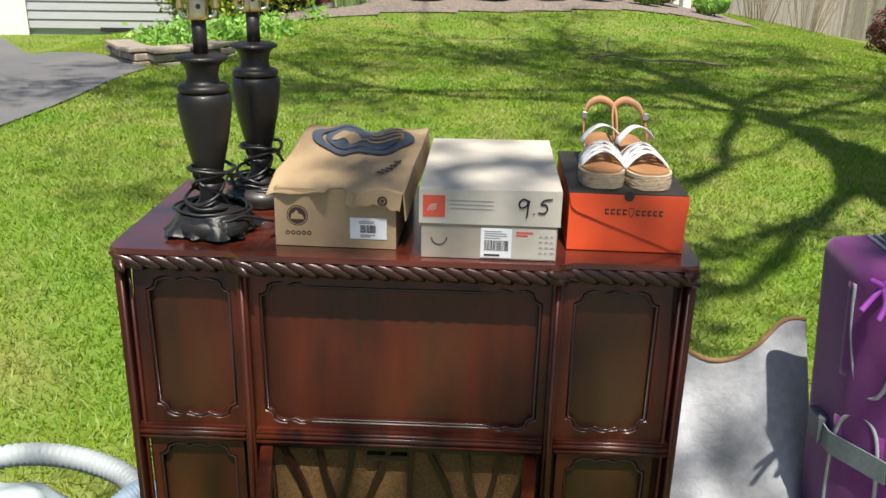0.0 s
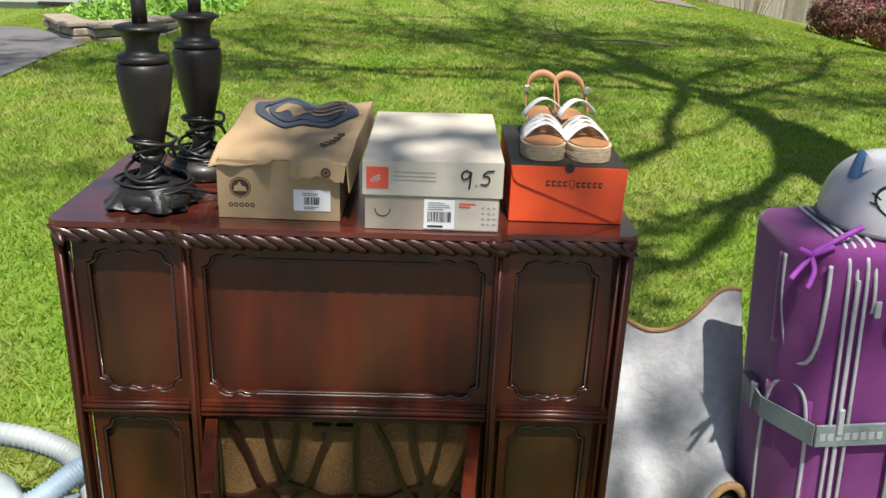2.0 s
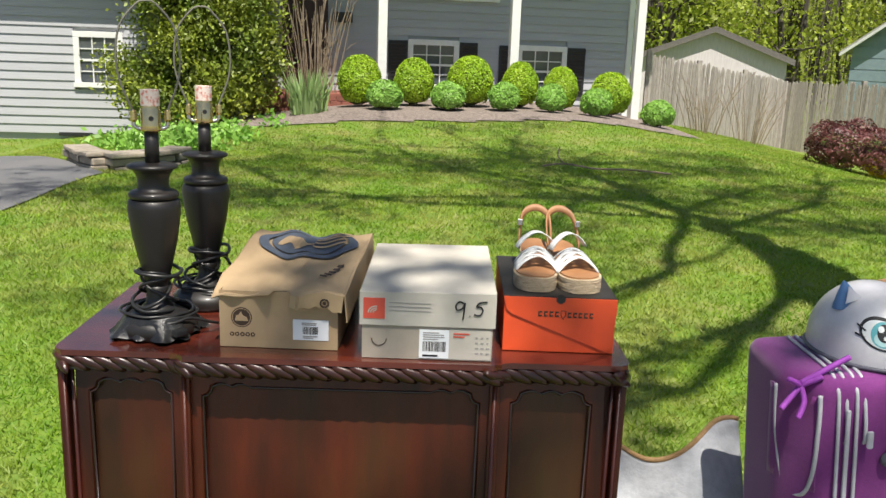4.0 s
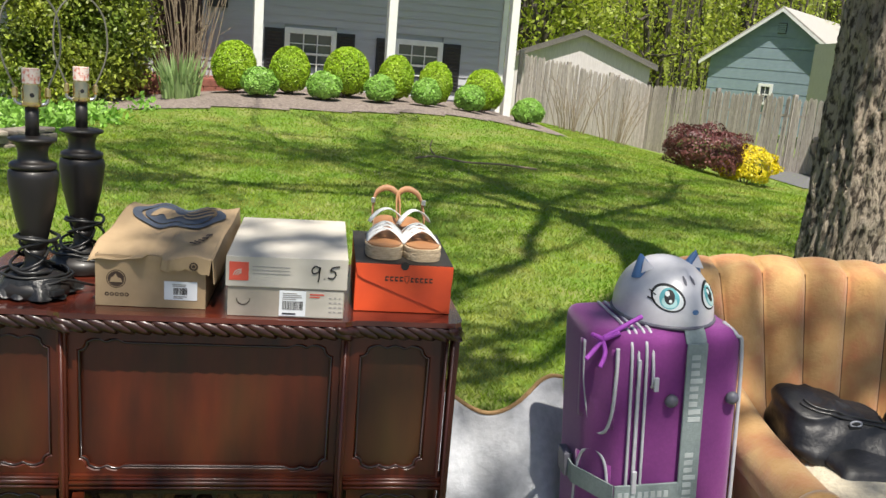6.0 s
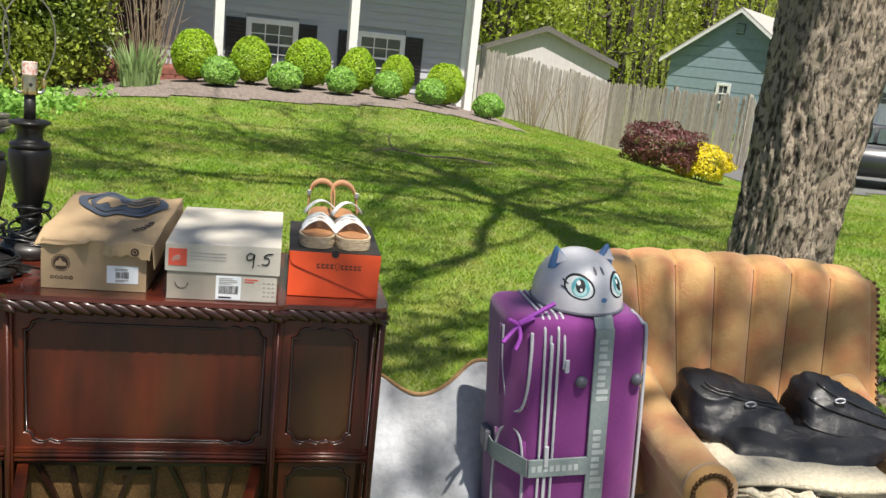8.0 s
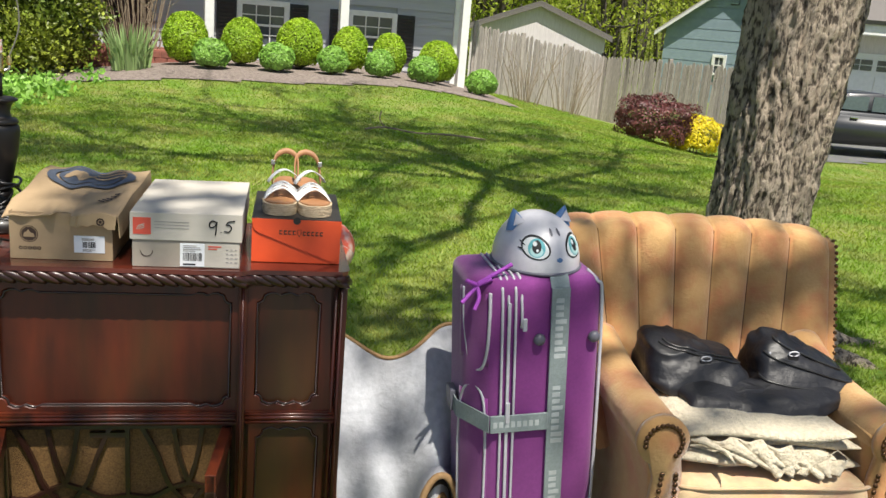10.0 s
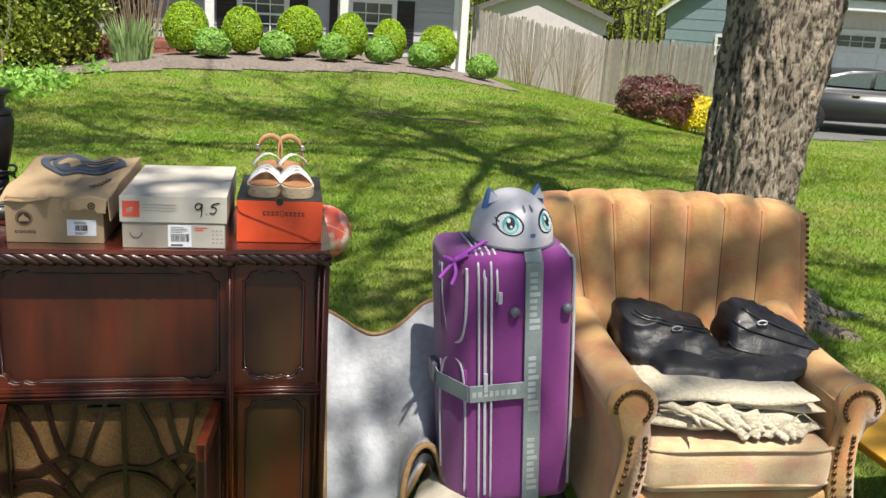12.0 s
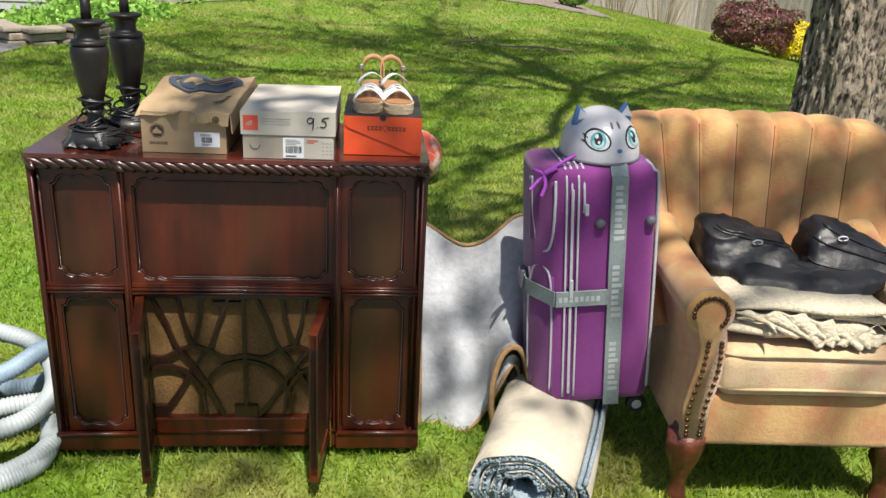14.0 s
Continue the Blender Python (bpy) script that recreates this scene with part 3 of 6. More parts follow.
def bare_shrub(px, py, pz, n, spread, tall, label):
    s = thing("bare_shrub", label, "shrub", pose(px, py, pz))
    for k in range(n):
        a, r = rng.uniform(0, 6.28), rng.uniform(0.05, spread)
        x, y, h = math.cos(a) * r, math.sin(a) * r * 0.5, rng.uniform(0.55, 1.0) * tall
        p = spline([(x * 0.5, y * 0.5, 0), (x * 0.9 + rng.normal() * 0.03, y, h * 0.5), (x * 1.6 + rng.normal() * 0.08, y * 1.4, h)], 4)
        part("stem", tube(p, 0.012, 5, radii=[0.013 - 0.001 * i for i in range(9)]), "twig", s)
        q = p[4 + k % 3]
        part("side_twig", tube([q, q + Vector((rng.normal() * 0.16, rng.normal() * 0.08, rng.uniform(0.15, 0.4)))], 0.005, 4), "twig", s)


bare_shrub(-2.2, 15.6, 0, 44, 0.62, 2.7, "leafless multi-stemmed shrub with pale upright twigs")
bare_shrub(6.0, 17.6, -0.55, 22, 0.7, 1.7, "leafless grey twiggy shrub before the fence")
bare_shrub(7.2, 18.2, -0.7, 18, 0.6, 1.7, "leafless grey twiggy shrub before the fence")


def iris_clump():
    s = thing("daffodil_clump", "upright grey-green clump of daffodil leaves", "plant", pose(-2.06, 13.75, ground_z(-2.06, 13.75)))
    bm = bmesh.new()
    for k in range(150):
        a, r = rng.uniform(0, 6.28), rng.uniform(0, 0.30)
        x, y, h, o = math.cos(a) * r, math.sin(a) * r, rng.uniform(0.4, 0.82), rng.uniform(0.2, 0.9)
        w = 0.02
        base, mid, tip = Vector((x, y, 0)), Vector((x * (1 + o * 0.5), y * (1 + o * 0.5), h * 0.6)), Vector((x * (1 + o * 1.6), y * (1 + o * 1.6), h))
        sd = Vector((math.cos(a + 1.3 + k), math.sin(a + 1.3 + k), 0)) * w
        q = [bm.verts.new(v) for v in (base - sd, base + sd, mid + sd, mid - sd, tip)]
        bm.faces.new(q[:4]), bm.faces.new((q[3], q[2], q[4]))
    part("foliage", bm, "leaf_iris", s)


iris_clump()


def low_plants():
    c = []
    for k in range(38):
        x = rng.uniform(-4.6, -2.3)
        y = 8.7 + abs(x + 3.2) * 0.9 + rng.uniform(0, 3.2)
        c.append(np.array((x, y, ground_z(x, y) + 0.1)) + rng.normal(size=(70, 3)) * (0.12, 0.12, 0.07))
    ob = leaves("ground_cover", np.concatenate(c), 0.05, "leaf_low")
    tagged(ob, "loose light-green ground cover in the planting bed", "plants", kind="stuff")


low_plants()


def planter_wall():
    w = thing("stone_wall", "low dry-stacked stone planter wall beside the driveway", "wall", pose(0, 0, 0))
    pts = spline([(-4.0, 8.7, 0), (-3.5, 7.95, 0), (-3.2, 7.8, 0), (-2.85, 8.2, 0), (-2.7, 8.7, 0)], 24)
    dist = [0]
    for a, b in zip(pts, pts[1:]):
        dist.append(dist[-1] + (b - a).length)

    def at(s):
        i = max(j for j in range(len(dist)) if dist[j] <= s) if s < dist[-1] else len(dist) - 2
        i = min(i, len(pts) - 2)
        f = (s - dist[i]) / (dist[i + 1] - dist[i])
        return pts[i].lerp(pts[i + 1], f), pts[i + 1] - pts[i]
    z = -0.05
    for row, hgt in enumerate((0.095, 0.085, 0.06)):
        s = -0.12 * (row % 2)
        while s < dist[-1] - 0.2:
            ln = rng.uniform(0.22, 0.5)
            p, d = at(max(s + ln / 2, 0.01))
            g = 0.012
            over = 0.03 if row == 2 else 0
            bm = box(-ln / 2 + g, ln / 2 - g, -0.12 - over + rng.normal() * 0.012, 0.14, 0.006, hgt - 0.006, 0.014, 2)
            m = Matrix.Translation((p.x, p.y, ground_z(p.x, p.y) + z)) @ Matrix.Rotation(math.atan2(d.y, d.x), 4, "Z") @ Matrix.Rotation(rng.normal() * 0.02, 4, "Y")
            part("stone", moved(bm, m), "stone", w)
            s += ln
        z += hgt


planter_wall()
steps = tagged(part("path_slab", box(-1.9, -1.0, 13.35, 13.85, 0.0, 0.07, 0.015), "concrete"), "flat grey stepping slab at the edge of the bed", "slab", kind="structure")


# ---- fence, shed and neighbours ----
def build_fence():
    f = thing("fence", "weathered grey stockade picket fence", "fence")
    runs = (((4.75, 17.9, -0.42), (8.9, 20.6, -0.95)), ((8.9, 20.6, -0.95), (12.6, 16.2, -0.9)))
    for (x0, y0, z0), (x1, y1, z1) in runs:
        n = int(math.hypot(x1 - x0, y1 - y0) / 0.088)
        ang = math.atan2(y1 - y0, x1 - x0)
        for k in range(n):
            t = (k + 0.5) / n
            hgt = 1.78 + rng.normal() * 0.025
            o = [(-0.041, -0.25), (0.041, -0.25), (0.041, hgt - 0.07), (0.012, hgt), (-0.012, hgt), (-0.041, hgt - 0.07)]
            m = Matrix.Translation((x0 + (x1 - x0) * t, y0 + (y1 - y0) * t, z0 + (z1 - z0) * t)) @ Matrix.Rotation(ang, 4, "Z") @ Matrix.Rotation(rng.normal() * 0.012, 4, "Y")
            part("picket", moved(slab(o, 0.02), m), "picket", f)
        for zz in (0.35, 1.35):
            part("rail", tube([(x0, y0 + 0.06, z0 + zz), (x1, y1 + 0.06, z1 + zz)], 0.04, 4), "picket", f)
        for k in range(4):
            t = k / 3
            part("post", moved(box(-0.05, 0.05, 0.03, 0.13, -0.3, 1.85, 0.008), Matrix.Translation((x0 + (x1 - x0) * t, y0 + (y1 - y0) * t, z0 + (z1 - z0) * t))), "picket", f)


build_fence()


def gable(name, label, cat, m, w, d, wall_h, ridge_h, over, wall_mat, roof_mat, boards=0.0, trim="white", thick=0.1):
    g = thing(name, label, cat, m)
    a = w / 2
    part("wall", slab([(-a, -0.6), (a, -0.6), (a, wall_h), (0, ridge_h), (-a, wall_h)], d), wall_mat, g, "gabled wall")
    rise, run = ridge_h - wall_h, a
    sl = rise / run
    for s in (-1, 1):
        o = [(0, ridge_h + 0.02), (s * (a + over), wall_h - sl * over + 0.02), (s * (a + over), wall_h - sl * over + 0.02 + thick), (0, ridge_h + 0.02 + thick)]
        part("roof", moved(slab(o, d + 2 * over), Matrix.Translation((0, -over, 0))), roof_mat, g, "sloping roof")
        o = [(0, ridge_h - 0.10), (s * (a + over), wall_h - sl * over - 0.10), (s * (a + over), wall_h - sl * over + 0.015), (0, ridge_h + 0.015)]
        part("rake_board", moved(slab(o, 0.05), Matrix.Translation((0, -over - 0.01, 0))), trim, g, "rake board")
    if boards:
        z = 0.0
        while z < ridge_h - 0.25:
            hw = a if z < wall_h else a * (ridge_h - z) / rise
            hw2 = a if z + boards < wall_h else a * max(ridge_h - z - boards, 0.02) / rise
            part("siding_board", moved(slab([(-hw, z), (hw, z), (hw2, z + boards - 0.03), (-hw2, z + boards - 0.03)], 0.03), Matrix.Translation((0, -0.035, 0))), wall_mat, g)
            z += boards
    return g


gable("shed", "small pale grey gabled wooden shed behind the fence", "shed", pose(8.2, 24.6, -0.6, 0, 0, -16), 4.1, 3.5, 1.95, 2.75, 0.2, "shed", "roof", 0, "roof", 0.05)
bh = gable("neighbour_house", "blue-grey gabled neighbour's house behind the fence", "house", pose(17.65, 30.3, -1.0, 0, 0, -44), 5.2, 9, 2.9, 4.8, 0.35, "blue", "concrete", 0.42, thick=0.07)
window_unit(bh, -0.55, 0.0, 1.2, 2.0, -0.05, 2, 2)
vent = part("gable_vent", box(-0.16, 0.16, -0.09, -0.04, 3.9, 4.3, 0.01), "shutter", bh, "slatted gable vent")
for k in range(5):
    part("slat", moved(box(-0.15, 0.15, -0.01, 0.01, -0.03, 0.03), Matrix.Translation((0, -0.1, 3.96 + 0.07 * k)) @ Matrix.Rotation(0.5, 4, "X")), "blue", vent)
ell = thing("neighbour_garage", "pale neighbour's garage with a white panelled door", "garage", pose(17.6, 21.6, -0.87, 0, 0, -14))
part("wall", box(-1.5, 6, 0, 6, -0.5, 3.4), "shed", ell, "pale wall")
gd = part("garage_door", box(-1.2, 3.8, -0.06, -0.004, 0.0, 2.35, 0.01), "white", ell, "white panelled garage door")
for c in range(4):
    for r in range(3):
        part("panel", box(-1.1 + c * 1.22, 0.0 + c * 1.22, -0.085, -0.062, 0.1 + r * 0.56, 0.58 + r * 0.56, 0.012), "white", gd)
    for k in range(3):
        for j in range(2):
            part("pane", box(-1.1 + c * 1.22 + k * 0.37, -0.77 + c * 1.22 + k * 0.37, -0.085, -0.062, 1.86 + j * 0.17, 2.0 + j * 0.17), "pane", gd)
part("eave", box(-1.9, 6.3, -0.9, 0.2, 2.85, 3.15, 0.02), "white", ell, "white eave")
part("roof", moved(box(-2.0, 6.4, 0, 5, 0, 0.12), Matrix.Translation((0, -1.0, 3.15)) @ Matrix.Rotation(radians(26), 4, "X")), "roof", ell, "shingle roof")
patch("neighbour_driveway", "grey asphalt driveway of the neighbour", "driveway", lambda x, y: y > 14.9 + 0.1 * (x - 12) and x > 9.8 + (y - 13) * 0.15, 9, 24, 12.8, 21, 0.4, 0.02, "asphalt")


def build_car():
    c = thing("car", "dark grey parked saloon car on the driveway", "car", pose(13.2, 15.9, -0.86, 0, 0, -12))
    top = [(-1.05, 0.95), (-0.7, 1.18), (-0.1, 1.38), (0.7, 1.44), (1.5, 1.38), (2.5, 0.98)]
    prof = [(-1.75, 0.42), (-1.8, 0.75), (-1.7, 0.95), (-1.05, 1.02), (2.5, 0.98), (3.3, 0.86), (3.4, 0.55), (3.35, 0.3), (-1.6, 0.25)]
    bm = slab([(p[0], p[1]) for p in prof], 1.75)
    bmesh.ops.bevel(bm, geom=bm.edges[:], offset=0.07, segments=3, affect="EDGES")
    part("body", bm, "car", c, "dark grey metallic paint", True)
    roof = [(-1.3, 0.98), (-0.72, 1.24), (-0.1, 1.40), (0.7, 1.45), (1.45, 1.38), (2.4, 0.98)]
    bm = moved(slab(roof, 1.35), Matrix.Translation((0, 0.2, 0)))
    bmesh.ops.bevel(bm, geom=bm.edges[:], offset=0.06, segments=3, affect="EDGES")
    part("cabin", bm, "car", c, "", True)
    for o in ([(-0.75, 1.06), (-0.45, 1.26), (-0.05, 1.34), (0.35, 1.37), (0.35, 1.04)], [(0.45, 1.04), (0.45, 1.37), (0.9, 1.37), (1.4, 1.31), (1.95, 1.03)]):
        part("side_window", moved(slab(o, 0.03), Matrix.Translation((0, 0.185, 0))), "car_glass", c, "tinted glass")
    for x in (-0.95, 2.35):
        w = part("wheel", moved(lathe([(0.22, -0.1), (0.31, -0.1), (0.33, -0.06), (0.33, 0.06), (0.31, 0.1), (0.22, 0.1)], 28), Matrix.Translation((x, 0.06, 0.33)) @ Matrix.Rotation(radians(90), 4, "X")), "rubber", c, "black tyre", True)
        part("rim", moved(lathe([(0.05, -0.06), (0.21, -0.03), (0.225, 0.08), (0.05, 0.11)], 20), Matrix.Translation((x, 0.06, 0.33)) @ Matrix.Rotation(radians(90), 4, "X")), "chrome", w, "silver alloy rim")
        for k in range(8):
            m = Matrix.Translation((x, -0.055, 0.33)) @ Matrix.Rotation(k * math.pi / 4, 4, "Y")
            part("spoke_gap", moved(box(-0.018, 0.018, -0.006, 0.006, 0.09, 0.19, 0.004, 1), m), "rubber", w)
    part("mirror", moved(box(-0.1, 0.1, -0.16, 0.06, -0.07, 0.07, 0.03, 2), Matrix.Translation((1.75, 0.0, 1.08))), "car", c)
    for x in (0.0, 1.0):
        part("door_handle", box(x - 0.09, x + 0.09, -0.03, 0.01, 0.87, 0.9, 0.008), "chrome", c)


build_car()


# ---- trees ----
def limb_points(a, b, n=7, bend=0.15):
    a, b = Vector(a), Vector(b)
    ln = (b - a).length
    k = Vector(rng.normal(size=3)) * ln * bend
    return [a.lerp(b, i / n) + k * math.sin(math.pi * i / n) + Vector(rng.normal(size=3)) * ln * 0.012 * (0 < i < n) for i in range(n + 1)]


def near_tree():
    t = thing("shade_tree", "large grey-brown tree trunk with furrowed bark and spreading limbs", "tree", pose(2.6, 1.98, 0))
    bm = bmesh.new()
    rings, steps = [], 150
    for k in range(230):
        z = -0.12 + 5.5 * k / 229
        ring = []
        for j in range(steps):
            a = 2 * math.pi * j / steps
            flare = 0.26 * math.exp(-max(z, 0) / 0.13) * (0.7 + 0.4 * math.cos(a + 0.4) + 0.3 * math.sin(3 * a + 0.7) + 0.2 * math.sin(7 * a))
            r = 0.215 + 0.015 * math.exp(-z / 0.8) + 0.03 * min(max(z - 0.6, 0), 2.0) - 0.035 * max(z - 3.0, 0) + max(flare, 0)
            q = Vector((math.cos(a) * 2.6, math.sin(a) * 2.6, z * 0.9))
            p = Vector((math.cos(a) * 9.5, math.sin(a) * 9.5, z * 5.5))
            ridge = 1 - abs(noise.noise(p)) * 3.0
            r += 0.018 * noise.noise(q) + 0.02 * max(ridge, -0.5) + 0.009 * noise.noise(p * 2.3)
            lean = 0.072 * z
            ring.append(bm.verts.new((math.cos(a) * r + lean, math.sin(a) * r + 0.02 * z, z)))
        rings.append(ring)
    for a, b in zip(rings, rings[1:]):
        for j in range(steps):
            bm.faces.new((a[j], a[(j + 1) % steps], b[(j + 1) % steps], b[j]))
    part("trunk", bm, "bark", t, "furrowed grey-brown bark", True)
    top = Vector((0.375, 0.1, 5.15))
    tips = []
    ends = [(-2.6, -5.4, 8.2), (-0.6, -6.2, 8.4), (1.6, -5.0, 8.2), (-3.0, -4.0, 11.0), (-1.0, -3.2, 12.4), (2.4, -2.4, 11.6), (-4.6, -0.6, 10.6), (-2.6, 1.8, 12.2), (1.2, 2.6, 13.2), (-5.2, 3.0, 11.6), (4.0, 2.2, 11.2), (0.0, 0.4, 14.4), (-1.6, 4.4, 11.8), (-3.6, 0.8, 13.4)]
    leader = limb_points((0.375, 0.1, 5.1), (0.1, 0.5, 9.4), 9, 0.05)
    part("leader", tube(leader, 0.1, 12, radii=[0.17 * (1 - i / 12) for i in range(10)]), "bark", t, "", True)
    for n, e in enumerate(ends):
        high = e[2] > 9
        p = limb_points(leader[2 + n % 7] if high else top, e, 9, 0.16 if high else 0.10)
        r0 = 0.06 if high else 0.075
        part("limb", tube(p, 0.1, 9, radii=[r0 * (1 - i / 11) + 0.008 for i in range(10)]), "bark", t, "", True)
        for k in range(7 if e[2] < 9 else 10):
            s = p[3 + k % 6 + (k == 6)]
            d = (Vector(e) - top).normalized() * rng.uniform(0.5, 1.6) + Vector(rng.normal(size=3)) * (0.75 if e[2] < 9 else 1.15)
            q = limb_points(s, s + d, 5, 0.12)
            part("branch", tube(q, 0.03, 6, radii=[0.032 * (1 - i / 7) + 0.003 for i in range(6)]), "bark", t)
            tips += [q[3], q[4], q[5]]
            for j in range(2):
                e2 = q[3 + j] + Vector(rng.normal(size=3)) * 0.5
                part("twig", tube(limb_points(q[3 + j], e2, 3), 0.008, 4, radii=[0.012, 0.009, 0.007, 0.004]), "bark", t)
                tips += [e2]
    # unseen low limb, added overhead so its leaves shade the cabinet and chair
    p = limb_points(top, (-0.4, -5.1, 7.0), 9, 0.04)
    part("limb", tube(p, 0.1, 9, radii=[0.085 * (1 - i / 11) + 0.01 for i in range(10)]), "bark", t, "", True)
    for e in ((-2.9, -5.15, 7.1), (-2.7, -5.4, 6.9), (0.3, -4.7, 7.1), (-0.1, -4.4, 7.3)):
        q = limb_points(p[8], e, 9, 0.04)
        part("branch", tube(q, 0.03, 6, radii=[0.03 * (1 - i / 11) + 0.004 for i in range(10)]), "bark", t)
        tips += q[1:]
    # extra leafy twigs out of view, placed to darken the cabinet front
    q = limb_points(p[8], (-2.2, -5.2, 7.0), 9, 0.03)
    part("branch", tube(q, 0.03, 6, radii=[0.026 * (1 - i / 11) + 0.004 for i in range(10)]), "bark", t)
    for e in ((-2.06, -5.15, 7.2), (-2.0, -5.15, 7.0), (-1.9, -5.15, 6.8)):
        w = limb_points(q[6], e, 4, 0.06)
        part("twig", tube(w, 0.008, 4, radii=[0.012, 0.010, 0.008, 0.006, 0.004]), "bark", t)
        tips += [w[4]] * 2
    c = np.concatenate([np.array(q)[None] + rng.normal(size=(15 if q[2] < 9 else 30, 3)) * (0.15 if q[2] < 9 else 0.22) for q in tips])
    leaves("crown", c, 0.065, "leaf_spring", t)
    # surface roots
    for a, ln in ((-0.9, 0.8), (-0.35, 0.85), (0.25, 0.8), (2.6, 0.7)):
        pts = spline([(0.16 * math.cos(a), 0.16 * math.sin(a), 0.10), (0.42 * math.cos(a), 0.42 * math.sin(a), -0.01), (ln * math.cos(a + 0.15), ln * math.sin(a + 0.15), -0.09)], 6)
        pts = [q + Vector(rng.normal(size=3)) * 0.008 for q in pts]
        part("root", tube(pts, 0.08, 10, radii=[(0.09 - 0.005 * i) * rng.uniform(0.88, 1.12) for i in range(13)]), "bark", t, "", True)


rng = np.random.default_rng(21)
near_tree()


def woods():
    """Spring wood behind the houses."""
    tips = []
    for k in range(46):
        x, y = rng.uniform(-14, 34), rng.uniform(33, 58)
        h, r = rng.uniform(11, 17), rng.uniform(0.13, 0.36)
        t = thing("wood_tree", "tall dark forest tree in young yellow-green leaf", "tree", pose(x, y, -1.2), "trees of the wood")
        part("trunk", tube(limb_points((0, 0, 0), (rng.normal() * 0.9, rng.normal() * 0.6, h), 8, 0.02), r, 8, radii=[r * (1 - i / 11) for i in range(9)]), "bark_far", t, "", True)
        pts = []
        for j in range(9):
            z = rng.uniform(2.0, h)
            d = Vector((rng.normal(), rng.normal(), 0.45)).normalized() * rng.uniform(1.2, 3.2)
            a = Vector((0, 0, z))
            part("limb", tube(limb_points(a, a + d, 4), 0.04, 5, radii=[0.07, 0.055, 0.04, 0.025, 0.01]), "bark_far", t)
            pts.append(np.array(a + d * 0.8)[None] + rng.normal(size=(210, 3)) * (1.0, 1.0, 0.75))
        leaves("crown", np.concatenate(pts), 0.12, "leaf_spring", t)
    c = np.c_[rng.uniform(-20, 40, 110000), rng.uniform(34, 60, 110000), 10.5 * rng.random(110000) ** 1.15 - 1]
    keep = np.array([noise.noise(Vector(p) * 0.45) > -0.18 for p in c])
    tagged(leaves("woodland_foliage", c[keep], 0.10, "leaf_spring"), "sunlit yellow-green young foliage of the wood", "foliage", kind="stuff")
    rg = []
    for k in range(420):
        x, y = rng.uniform(-24, 44), rng.uniform(36, 66)
        rg.append((x, y, rng.uniform(7, 14), rng.uniform(0.03, 0.12)))
    bm = bmesh.new()
    for x, y, h, r in rg:
        tube([(x, y, -1.2), (x + rng.normal() * 0.5, y, h)], r, 5, bm=bm, radii=[r, r * 0.4])
    tagged(part("woodland_stems", bm, "bark_far"), "thin grey-brown saplings of the wood", "saplings", kind="stuff")
    bm = bmesh.new()
    v = [bm.verts.new((math.cos(a) * 75, 10 + math.sin(a) * 75, z)) for a in np.linspace(0.15, 3.0, 40) for z in (-2, 15)]
    for k in range(39):
        bm.faces.new((v[2 * k], v[2 * k + 2], v[2 * k + 3], v[2 * k + 1]))
    tagged(part("backdrop", bm, "far_wood"), "distant hazy spring woodland", "woods", kind="structure")


M["far_wood"] = mat("far_wood", (0.30, 0.34, 0.07), 1.0, (0.12, 0.12, 0.05), 1.2, stretch=(1, 1, 0.35), detail=10, col3=(0.25, 0.27, 0.07), scale3=0.4)
woods()

# ---- radio cabinet ----
def scallop(x0, x1, z0, z1, wide=False):
    """Closed outline of a panel with notched corners and waved top and bottom."""
    r = 0.016
    n = 40
    top = []
    for k in range(n + 1):
        t = k / n
        x = x0 + r + (x1 - x0 - 2 * r) * t
        d = min(t, 1 - t) * (x1 - x0)
        if wide:
            w = 0.006 * abs(math.sin(math.pi * d / 0.035)) if d < 0.07 else 0.0
        else:
            w = 0.006 * abs(math.sin(math.pi * 3 * t))
        top.append((x, z1 - 0.008 + w))
    out = []
    for k in range(7):
        a = math.pi / 2 * k / 6
        out.append((x0 + r * math.sin(a) * 0.9, z1 - r * 1.6 + r * 1.0 * (1 - math.cos(a))))
    out += top
    for k in range(7):
        a = math.pi / 2 * (1 - k / 6)
        out.append((x1 - r * math.sin(a) * 0.9, z1 - r * 1.6 + r * 1.0 * (1 - math.cos(a))))
    mid = z0 + z1
    return out + [(x, mid - z) for x, z in reversed(out)]


def ring_plate(x0, x1, z0, z1, inner, y0, y1):
    """A plate with a shaped hole: the rail-and-stile front round a panel."""
    bm = bmesh.new()
    cx, cz = (x0 + x1) / 2, (z0 + z1) / 2
    outer = []
    for x, z in inner:
        dx, dz = x - cx, z - cz
        k = min((x1 - cx) / abs(dx) if dx else 1e9, (z1 - cz) / abs(dz) if dz else 1e9)
        outer.append((cx + dx * k, cz + dz * k))
    n = len(inner)
    bev = [(cx + (x - cx) * 1.0 + (0.004 if x > cx else -0.004), cz + (z - cz) + (0.004 if z > cz else -0.004)) for x, z in inner]
    a = [bm.verts.new((x, y0, z)) for x, z in outer]
    b = [bm.verts.new((x, y0, z)) for x, z in bev]
    c = [bm.verts.new((x, y0 + 0.005, z)) for x, z in inner]
    d = [bm.verts.new((x, y1, z)) for x, z in inner]
    e = [bm.verts.new((x, y1, z)) for x, z in outer]
    for p, q in ((a, b), (b, c), (c, d), (e, a)):
        for i in range(n):
            j = (i + 1) % n
            bm.faces.new((p[i], p[j], q[j], q[i]))
    bmesh.ops.recalc_face_normals(bm, faces=bm.faces[:])
    return bm


